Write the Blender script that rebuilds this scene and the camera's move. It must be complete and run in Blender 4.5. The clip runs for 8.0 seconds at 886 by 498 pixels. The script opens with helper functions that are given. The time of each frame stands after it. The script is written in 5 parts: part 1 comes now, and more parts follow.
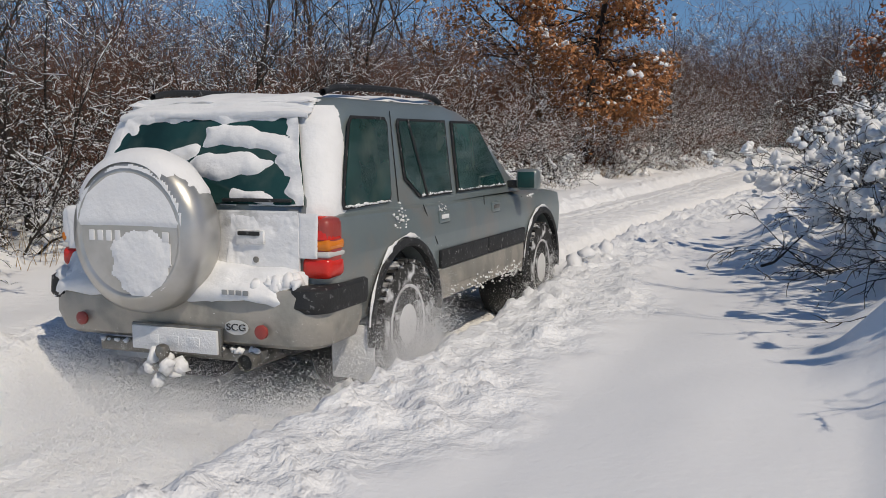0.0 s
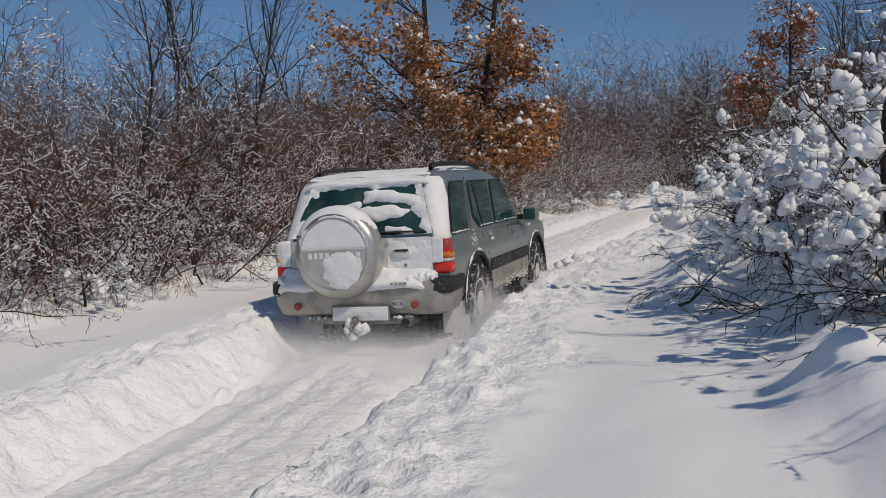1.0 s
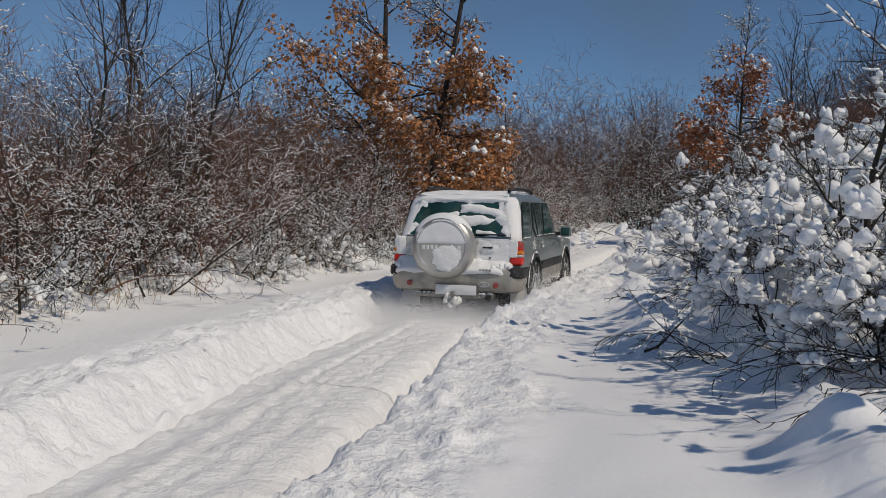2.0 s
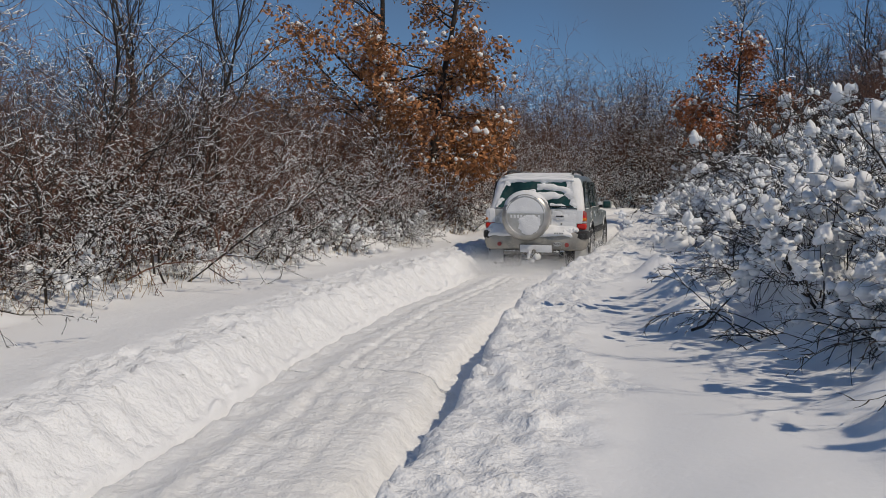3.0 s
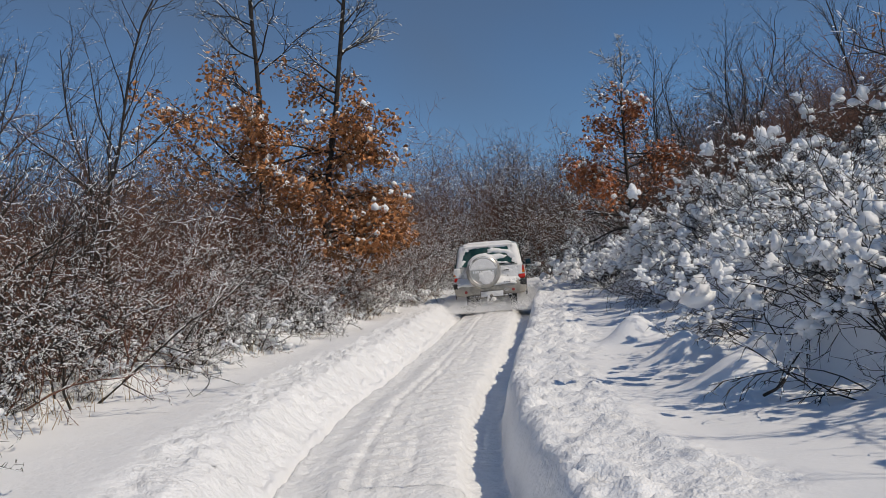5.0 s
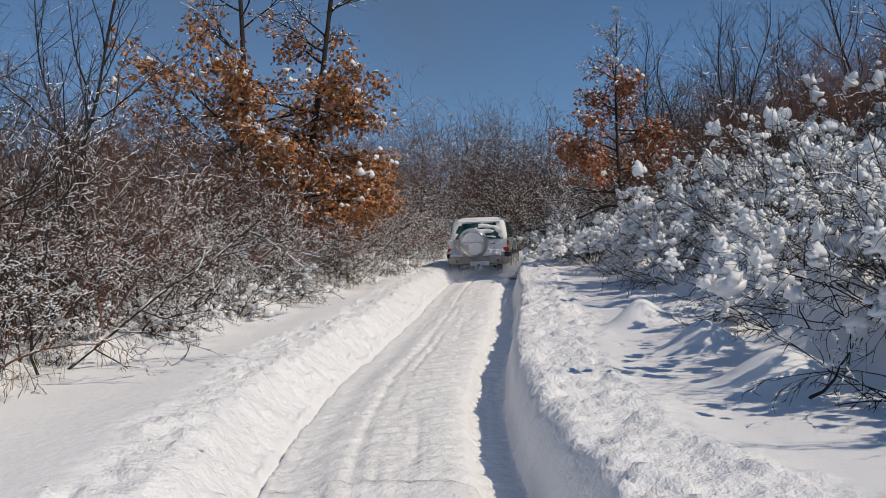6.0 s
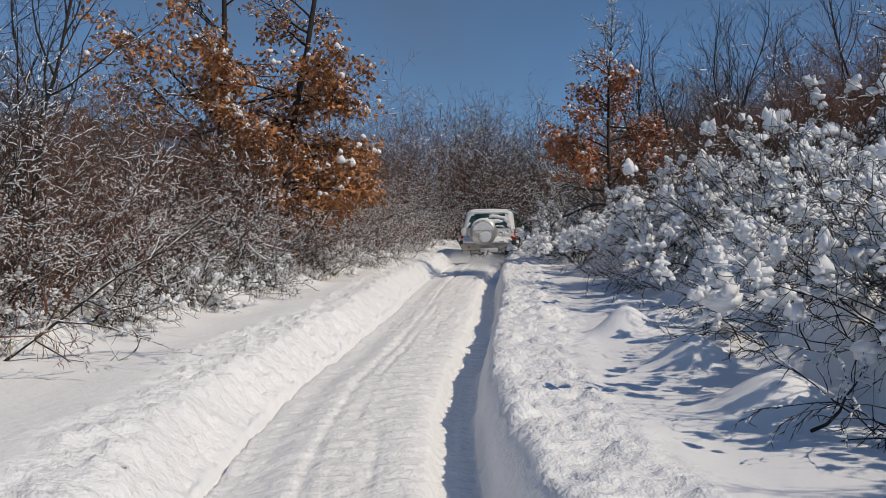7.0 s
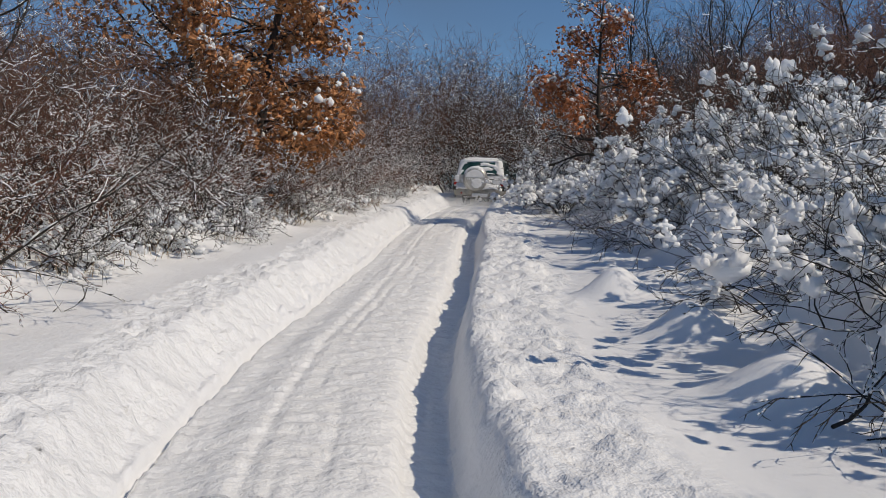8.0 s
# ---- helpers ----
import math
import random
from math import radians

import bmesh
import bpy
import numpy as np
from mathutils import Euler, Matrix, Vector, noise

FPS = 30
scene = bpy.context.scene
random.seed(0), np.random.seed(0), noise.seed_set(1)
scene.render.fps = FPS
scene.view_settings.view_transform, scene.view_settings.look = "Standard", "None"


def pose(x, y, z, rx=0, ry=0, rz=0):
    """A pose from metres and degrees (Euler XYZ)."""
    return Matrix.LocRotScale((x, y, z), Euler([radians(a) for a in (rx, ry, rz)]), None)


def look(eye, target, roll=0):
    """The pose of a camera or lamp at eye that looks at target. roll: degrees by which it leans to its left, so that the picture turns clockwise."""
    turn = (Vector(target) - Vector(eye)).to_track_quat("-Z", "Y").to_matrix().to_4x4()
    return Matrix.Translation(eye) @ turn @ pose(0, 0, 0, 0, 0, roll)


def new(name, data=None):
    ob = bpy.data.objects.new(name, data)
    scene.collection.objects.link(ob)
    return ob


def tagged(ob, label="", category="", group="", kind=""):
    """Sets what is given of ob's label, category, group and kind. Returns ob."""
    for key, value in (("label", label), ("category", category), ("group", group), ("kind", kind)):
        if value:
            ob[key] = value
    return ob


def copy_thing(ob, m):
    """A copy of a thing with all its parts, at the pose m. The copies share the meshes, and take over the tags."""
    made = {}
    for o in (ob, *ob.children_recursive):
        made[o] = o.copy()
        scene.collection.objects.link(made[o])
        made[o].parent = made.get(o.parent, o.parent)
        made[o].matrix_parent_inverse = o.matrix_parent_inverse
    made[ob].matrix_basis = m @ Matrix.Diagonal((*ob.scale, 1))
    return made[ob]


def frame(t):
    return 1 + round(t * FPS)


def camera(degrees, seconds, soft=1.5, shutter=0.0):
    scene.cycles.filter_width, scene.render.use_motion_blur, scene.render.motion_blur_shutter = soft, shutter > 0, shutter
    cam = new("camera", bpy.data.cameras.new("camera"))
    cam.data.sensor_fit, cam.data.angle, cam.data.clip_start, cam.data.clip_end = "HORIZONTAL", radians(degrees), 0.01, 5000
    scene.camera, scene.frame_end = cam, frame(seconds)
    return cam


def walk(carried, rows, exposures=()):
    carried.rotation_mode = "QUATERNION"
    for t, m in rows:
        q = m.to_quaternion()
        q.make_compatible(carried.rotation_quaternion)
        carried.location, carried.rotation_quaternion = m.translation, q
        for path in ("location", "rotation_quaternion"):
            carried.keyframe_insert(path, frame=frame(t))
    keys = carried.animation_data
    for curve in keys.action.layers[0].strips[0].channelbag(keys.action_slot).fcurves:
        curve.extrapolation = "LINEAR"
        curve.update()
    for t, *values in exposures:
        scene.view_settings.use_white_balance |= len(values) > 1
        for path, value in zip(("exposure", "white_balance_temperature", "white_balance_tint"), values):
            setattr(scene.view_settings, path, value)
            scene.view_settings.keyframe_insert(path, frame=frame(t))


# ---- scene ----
cam = camera(50.2, 8.0, soft=0.8)
PATH = [
    (0, (0.172, 0.123, 1.465), (0.15, 4.106, 1.105), 2.6),
    (0.5, (0.123, 0.297, 1.459), (0.346, 4.281, 1.182), 1.3),
    (1, (0.007, 0.409, 1.482), (0.438, 4.384, 1.352), -0.7),
    (1.5, (-0.081, 0.532, 1.491), (0.378, 4.505, 1.395), 1.8),
    (1.7, (-0.114, 0.595, 1.508), (0.443, 4.556, 1.47), 2.5),
    (2.8, (-0.551, 0.834, 1.548), (0.283, 4.746, 1.509), 2.9),
    (3, (-0.681, 0.836, 1.517), (0.096, 4.759, 1.413), 2.1),
    (3.5, (-0.938, 1.209, 1.526), (-0.312, 5.159, 1.571), -4.3),
    (4, (-1.156, 1.623, 1.547), (-0.225, 5.512, 1.626), -0.0),
    (4.2, (-1.299, 1.75, 1.54), (-0.143, 5.575, 1.717), -1.5),
    (5.3, (-1.514, 2.722, 1.459), (-0.013, 6.422, 1.702), -3.5),
    (5.5, (-1.554, 2.878, 1.479), (0.105, 6.512, 1.689), -2.8),
    (6, (-1.565, 3.169, 1.535), (-0.061, 6.874, 1.649), -0.8),
    (6.5, (-1.491, 3.42, 1.577), (0.011, 7.128, 1.555), -0.9),
    (7, (-1.194, 3.732, 1.606), (0.359, 7.418, 1.684), 1.3),
    (7.5, (-1.069, 4.018, 1.682), (0.396, 7.74, 1.635), 3.4),
    (8, (-0.872, 4.404, 1.684), (0.759, 8.052, 1.529), 3.0),
]
walk(cam, [(t, look(eye, target, roll)) for t, eye, target, roll in PATH], exposures=[(0.0, -0.07, 6950, 10), (1.0, -0.20, 6950, 10), (3.0, -0.22, 6950, 10), (4.2, -0.13, 6900, 10), (5.5, 0.03, 6880, 10), (8.0, -0.04, 6900, 10)])

# ---- light: clear winter sky, one sun from the road's right and a little behind ----
SUN_HEADING, SUN_ELEV = 145.0, 48.0     # compass heading of the sun (clockwise from +y) and its height, degrees
world = bpy.data.worlds.new("winter_sky")
scene.world = world
world.use_nodes = True
wn = world.node_tree.nodes
sky = wn.new("ShaderNodeTexSky")
sky.sky_type, sky.sun_disc = "NISHITA", False
sky.sun_elevation, sky.sun_rotation = radians(SUN_ELEV), radians(SUN_HEADING)
sky.altitude, sky.air_density, sky.dust_density, sky.ozone_density = 3000, 1.0, 0.0, 3.0
wn["Background"].inputs["Strength"].default_value = 0.094
# thin grey winter cloud drifting all over the blue
veil = wn.new("ShaderNodeTexNoise")
veil.inputs["Scale"].default_value, veil.inputs["Detail"].default_value = 1.6, 4.0
veil_ramp = wn.new("ShaderNodeValToRGB")
veil_ramp.color_ramp.elements[0].position, veil_ramp.color_ramp.elements[1].position = 0.48, 0.75
veil_ramp.color_ramp.elements[0].color, veil_ramp.color_ramp.elements[1].color = (0, 0, 0, 1), (0.55, 0.55, 0.55, 1)
cold = wn.new("ShaderNodeMixRGB")
cold.blend_type, cold.inputs["Fac"].default_value, cold.inputs["Color2"].default_value = "MULTIPLY", 1.0, (0.66, 0.86, 0.97, 1)
cloud = wn.new("ShaderNodeMixRGB")
cloud.inputs["Color2"].default_value = (1.15, 1.35, 1.62, 1)
world.node_tree.links.new(sky.outputs["Color"], cold.inputs["Color1"])
world.node_tree.links.new(cold.outputs["Color"], cloud.inputs["Color1"])
world.node_tree.links.new(veil.outputs["Fac"], veil_ramp.inputs["Fac"])
world.node_tree.links.new(veil_ramp.outputs["Color"], cloud.inputs["Fac"])
world.node_tree.links.new(cloud.outputs["Color"], wn["Background"].inputs["Color"])
sun = new("sun", bpy.data.lights.new("sun", "SUN"))
sun.data.energy, sun.data.angle, sun.data.color = 2.5, radians(0.9), (1.0, 0.91, 0.78)
_h, _e = radians(SUN_HEADING), radians(SUN_ELEV)
sun.matrix_world = look((math.sin(_h) * math.cos(_e) * 60, math.cos(_h) * math.cos(_e) * 60, math.sin(_e) * 60), (0, 0, 0))
scene.view_settings.exposure = 0.0


# ---- materials ----
def material(name, color, rough=0.7, metal=0.0, vary=0.15, scale=8.0, bump=0.2, bump_scale=60.0, second=None, island=0.0, sheen=0.0):
    """A surface with variation at two scales, fine relief, and a second colour (stains, frost, painted reflection)
    where noise is high.
    """
    m = bpy.data.materials.new(name)
    m.use_nodes = True
    n, l = m.node_tree.nodes, m.node_tree.links
    b = n["Principled BSDF"]
    b.inputs["Roughness"].default_value, b.inputs["Metallic"].default_value = rough, metal
    co = n.new("ShaderNodeTexCoord")
    big = n.new("ShaderNodeTexNoise")
    big.inputs["Scale"].default_value, big.inputs["Detail"].default_value = scale, 5.0
    l.new(co.outputs["Object"], big.inputs["Vector"])
    ramp = n.new("ShaderNodeValToRGB")
    lo, hi = [max(0.0, c * (1 - vary)) for c in color], [min(1.0, c * (1 + vary)) for c in color]
    ramp.color_ramp.elements[0].position, ramp.color_ramp.elements[1].position = 0.3, 0.7
    ramp.color_ramp.elements[0].color, ramp.color_ramp.elements[1].color = (*lo, 1), (*hi, 1)
    l.new(big.outputs["Fac"], ramp.inputs["Fac"])
    out = ramp.outputs["Color"]
    if second:
        col2, share, sc2 = second
        nz = n.new("ShaderNodeTexNoise")
        nz.inputs["Scale"].default_value, nz.inputs["Detail"].default_value = sc2, 6.0
        l.new(co.outputs["Object"], nz.inputs["Vector"])
        r2 = n.new("ShaderNodeValToRGB")
        r2.color_ramp.elements[0].position, r2.color_ramp.elements[1].position = 0.62 - share * 0.4, 0.75 - share * 0.4
        l.new(nz.outputs["Fac"], r2.inputs["Fac"])
        mx = n.new("ShaderNodeMixRGB")
        l.new(r2.outputs["Color"], mx.inputs["Fac"])
        l.new(out, mx.inputs["Color1"])
        mx.inputs["Color2"].default_value = (*col2, 1)
        out = mx.outputs["Color"]
    if island:
        ge = n.new("ShaderNodeNewGeometry")
        hs = n.new("ShaderNodeHueSaturation")
        mr = n.new("ShaderNodeMapRange")
        mr.inputs["To Min"].default_value, mr.inputs["To Max"].default_value = 1 - island, 1 + island
        l.new(ge.outputs["Random Per Island"], mr.inputs["Value"])
        l.new(mr.outputs["Result"], hs.inputs["Value"])
        l.new(out, hs.inputs["Color"])
        out = hs.outputs["Color"]
    l.new(out, b.inputs["Base Color"])
    if bump:
        fine = n.new("ShaderNodeTexNoise")
        fine.inputs["Scale"].default_value, fine.inputs["Detail"].default_value = bump_scale, 4.0
        l.new(co.outputs["Object"], fine.inputs["Vector"])
        bp = n.new("ShaderNodeBump")
        bp.inputs["Strength"].default_value, bp.inputs["Distance"].default_value = bump, 0.02
        l.new(fine.outputs["Fac"], bp.inputs["Height"])
        l.new(bp.outputs["Normal"], b.inputs["Normal"])
    return m


M_SNOW = material("snow_fluffy", (0.88, 0.89, 0.905), 0.75, vary=0.03, scale=5, bump=0.35, bump_scale=45)
M_POWDER = material("snow_powder", (0.9, 0.905, 0.915), 0.8, vary=0.02, scale=3, bump=0)
M_CARSNOW = material("snow_caked", (0.84, 0.845, 0.85), 0.7, vary=0.04, scale=7, bump=0.22, bump_scale=40)
M_BARK = material("bark_dark", (0.036, 0.029, 0.024), 0.9, vary=0.35, scale=9, bump=0.6, bump_scale=50)
M_TWIG = material("twig_brown", (0.122, 0.075, 0.053), 0.85, vary=0.3, scale=3, bump=0)
M_TWIGRED = material("twig_reddish", (0.185, 0.092, 0.063), 0.85, vary=0.3, scale=3, bump=0)
M_LEAF = material("oak_leaf_orange", (0.42, 0.185, 0.07), 0.6, vary=0.3, scale=2.0, bump=0, island=0.45)
M_LEAFRED = material("oak_leaf_russet", (0.40, 0.14, 0.052), 0.6, vary=0.3, scale=2.0, bump=0, island=0.45)
M_GRASS = material("dry_grass", (0.36, 0.25, 0.13), 0.8, vary=0.25, scale=4, bump=0)
M_PAINT = material("car_paint_grey_green", (0.25, 0.30, 0.305), 0.30, metal=0.45, vary=0.06, scale=3, bump=0.03, bump_scale=25, second=((0.30, 0.30, 0.28), 0.25, 2.2))
M_PAINTLOW = material("car_paint_dirty", (0.33, 0.32, 0.285), 0.55, metal=0.3, vary=0.15, scale=4, bump=0.12, bump_scale=30, second=((0.45, 0.42, 0.37), 0.5, 5.0))
M_SILVER = material("cover_silver", (0.47, 0.46, 0.43), 0.36, metal=0.7, vary=0.08, scale=3, bump=0.04, bump_scale=20, second=((0.55, 0.54, 0.52), 0.35, 4.0))
M_FROST = material("tailgate_frosted", (0.52, 0.52, 0.505), 0.55, metal=0.1, vary=0.1, scale=5, bump=0.25, bump_scale=55, second=((0.8, 0.8, 0.8), 0.55, 7.0))
M_BLACK = material("black_trim", (0.022, 0.023, 0.024), 0.6, vary=0.25, scale=10, bump=0.15, second=((0.3, 0.3, 0.3), 0.0, 30.0))
M_TYRE = material("tyre_rubber", (0.03, 0.03, 0.03), 0.85, vary=0.2, scale=14, bump=0.3, second=((0.75, 0.76, 0.78), 0.22, 9.0))
M_RIM = material("rim_snowy_alloy", (0.5, 0.5, 0.5), 0.5, metal=0.5, vary=0.15, scale=9, bump=0.2, second=((0.85, 0.86, 0.87), 0.6, 8.0))
M_RED = material("lamp_red", (0.66, 0.03, 0.02), 0.2, vary=0.1, bump=0.1, bump_scale=90)
M_ORANGE = material("lamp_orange", (0.75, 0.22, 0.02), 0.2, vary=0.1, bump=0.1, bump_scale=90)
M_CLEAR = material("lamp_clear", (0.6, 0.6, 0.58), 0.2, vary=0.1, bump=0.1, bump_scale=90)
M_REDDULL = material("reflector_red_dusty", (0.36, 0.06, 0.05), 0.4, vary=0.2, bump=0.1)
# green tint; the paler second colour paints in sky reflected by the panes
M_GLASS = material("tinted_glass", (0.018, 0.058, 0.055), 0.06, vary=0.5, scale=2.2, bump=0.02, bump_scale=12, second=((0.05, 0.085, 0.075), 0.25, 3.0))
M_PLATE = material("plate_snowed", (0.78, 0.79, 0.8), 0.6, vary=0.05, scale=12, bump=0.3, bump_scale=80)
M_STEEL = material("dull_steel", (0.25, 0.24, 0.22), 0.5, metal=0.8, vary=0.25, scale=14, bump=0.2)
M_GREYMARK = material("lettering_grey", (0.32, 0.33, 0.33), 0.5, vary=0.1, bump=0)
M_WHITEMARK = material("lettering_white", (0.8, 0.8, 0.8), 0.5, vary=0.05, bump=0)
M_INSIDE = material("cabin_dark", (0.02, 0.022, 0.022), 0.8, vary=0.2, bump=0)

M_GROUND = material("ground_snow", (0.905, 0.915, 0.93), 0.72, vary=0.02, scale=0.8, bump=0.45, bump_scale=26)
_n, _l = M_GROUND.node_tree.nodes, M_GROUND.node_tree.links
_att = _n.new("ShaderNodeAttribute")
_att.attribute_name = "packed"
_mx = _n.new("ShaderNodeMixRGB")
_b = _n["Principled BSDF"]
_src = _b.inputs["Base Color"].links[0].from_socket
_dirt = _n.new("ShaderNodeTexNoise")
_dirt.inputs["Scale"].default_value, _dirt.inputs["Detail"].default_value = 3.0, 8.0
_rp = _n.new("ShaderNodeValToRGB")
_rp.color_ramp.elements[0].color, _rp.color_ramp.elements[1].color = (0.85, 0.848, 0.84, 1), (0.905, 0.908, 0.91, 1)
_rp.color_ramp.elements[0].position, _rp.color_ramp.elements[1].position = 0.35, 0.6
_tc = _n.new("ShaderNodeTexCoord")
_l.new(_tc.outputs["Object"], _dirt.inputs["Vector"])
_l.new(_dirt.outputs["Fac"], _rp.inputs["Fac"])
_l.new(_src, _mx.inputs["Color1"])
_l.new(_rp.outputs["Color"], _mx.inputs["Color2"])
_l.new(_att.outputs["Fac"], _mx.inputs["Fac"])
_l.new(_mx.outputs["Color"], _b.inputs["Base Color"])
# churned snow is knobbly, untouched snow is smooth
_rg = _n.new("ShaderNodeAttribute")
_rg.attribute_name = "rough"
_bp = [q for q in _n if q.type == "BUMP"][0]
_kn = _n.new("ShaderNodeTexNoise")
_kn.inputs["Scale"].default_value, _kn.inputs["Detail"].default_value, _kn.inputs["Roughness"].default_value = 11.0, 3.0, 0.6
_l.new(_tc.outputs["Object"], _kn.inputs["Vector"])
_sum = _n.new("ShaderNodeMath")
_sum.operation = "MULTIPLY"
_l.new(_kn.outputs["Fac"], _sum.inputs[0])
_l.new(_rg.outputs["Fac"], _sum.inputs[1])
_b2 = _n.new("ShaderNodeBump")
_b2.inputs["Strength"].default_value, _b2.inputs["Distance"].default_value = 1.0, 0.042
_l.new(_sum.outputs["Value"], _b2.inputs["Height"])
_l.new(_bp.outputs["Normal"], _b2.inputs["Normal"])
_l.new(_b2.outputs["Normal"], _b.inputs["Normal"])
_bp.inputs["Strength"].default_value = 0.16


# ---- the lie of the land: u metres along the track, v metres to its right ----
K = 1.09     # metres to one unit of u and v
ORIGIN, AHEAD, ASIDE = np.array((-1.223, 4.357)), np.array((0.4527, 0.8917)), np.array((0.8917, -0.4527))
TRACK = [(-1.22, 4.36, 0.0), (0.0, 7.68, 0.16), (0.76, 9.49, 0.26), (3.24, 14.01, 0.58), (5.22, 18.16, 0.84), (7.4, 23.05, 1.22), (9.42, 26.61, 1.48), (12.04, 30.48, 1.70)]
TRACK_END = 33.9     # as far as the car gets
SWAY = [(-6, 0.3), (2, 0.26), (4, 0.0), (5.5, -0.08), (7.5, -0.05), (11, 0.13), (14, 0.2), (20, 0.15), (40, 0.13)]
_tu = [float((np.array(p[:2]) - ORIGIN) @ AHEAD) for p in TRACK]
_tw = [float((np.array(p[:2]) - ORIGIN) @ ASIDE) for p in TRACK]
_cw = np.polyfit(_tu, _tw, 3)
_cz = np.polyfit(_tu, [p[2] for p in TRACK], 2)
_us = np.arange(-12, 46, 0.1)
_sw = np.interp(_us, [p[0] for p in SWAY], [p[1] for p in SWAY])
_sw = np.convolve(np.pad(_sw, 10, mode="edge"), np.ones(21) / 21, "valid")


def centre(u):
    """How far the track's middle lies aside of the straight axis."""
    uu = np.clip(u, -4.0, 30.0)
    slope_a, slope_b = np.polyval(np.polyder(_cw), -4.0), 0.30
    return np.interp(u, _us, _sw) + np.polyval(_cw, uu) + slope_a * np.minimum(u + 4.0, 0) * np.exp(np.minimum(u + 4, 0) / 30) + slope_b * np.clip(u - 30.0, 0, 25)


def floor_height(u):
    uu = np.clip(u, -6.0, 32.0)
    return np.polyval(_cz, uu) + 0.02 * np.clip(u + 6.0, -60, 0) + 0.03 * np.clip(u - 32.0, 0, 60)


def lattice(ix, iy, seed):
    h = (ix * 374761393 + iy * 668265263 + seed * 974634777) & 0xFFFFFFFF
    h = ((h ^ (h >> 13)) * 1274126177) & 0xFFFFFFFF
    return ((h ^ (h >> 16)) & 0xFFFF) / 65535.0


def vnoise(x, y, seed=0):
    """Smooth value noise, 0 to 1, on arrays."""
    ix, iy = np.floor(x).astype(np.int64), np.floor(y).astype(np.int64)
    fx, fy = x - ix, y - iy
    fx, fy = fx * fx * (3 - 2 * fx), fy * fy * (3 - 2 * fy)
    a, b = lattice(ix, iy, seed), lattice(ix + 1, iy, seed)
    c, d = lattice(ix, iy + 1, seed), lattice(ix + 1, iy + 1, seed)
    return (a * (1 - fx) + b * fx) * (1 - fy) + (c * (1 - fx) + d * fx) * fy


def fbm(x, y, seed=0, octaves=3):
    return sum(vnoise(x * 2 ** k, y * 2 ** k, seed + k) / 2 ** k for k in range(octaves)) / (2 - 2 ** (1 - octaves))


def step(a, b, x):
    q = np.clip((x - a) / (b - a), 0, 1)
    return q * q * (3 - 2 * q)


MOUNDS = [(6.35, 2.35, 0.23, 0.24), (6.2, 2.8, 0.06, 0.35), (8.15, 2.1, 0.27, 0.25), (8.0, 2.55, 0.07, 0.35), (9.3, 2.7, 0.14, 0.4), (7.3, 2.9, 0.12, 0.4), (1.25, 2.98, 0.24, 0.2), (0.85, 3.05, 0.15, 0.26), (0.3, 3.3, 0.08, 0.3), (1.75, 2.95, 0.14, 0.22), (4.75, 2.45, 0.24, 0.3), (3.4, 2.9, 0.08, 0.3), (11.0, 2.4, 0.12, 0.4), (5.0, -3.6, 0.20, 0.5), (7.6, -3.3, 0.16, 0.45), (9.6, -3.1, 0.14, 0.4), (3.2, -4.1, 0.22, 0.6), (12.0, -2.9, 0.15, 0.4), (15.0, -2.7, 0.18, 0.5), (18.5, -2.4, 0.16, 0.4)]


def rim_left(u):
    """Where the left-hand shrubs begin."""
    return np.interp(u, (-4, 1.5, 3.5, 5.3, 9, 11.5, 16, 22, 30), (-4.0, -3.4, -3.3, -3.05, -3.0, -2.9, -2.5, -2.0, -2.2))


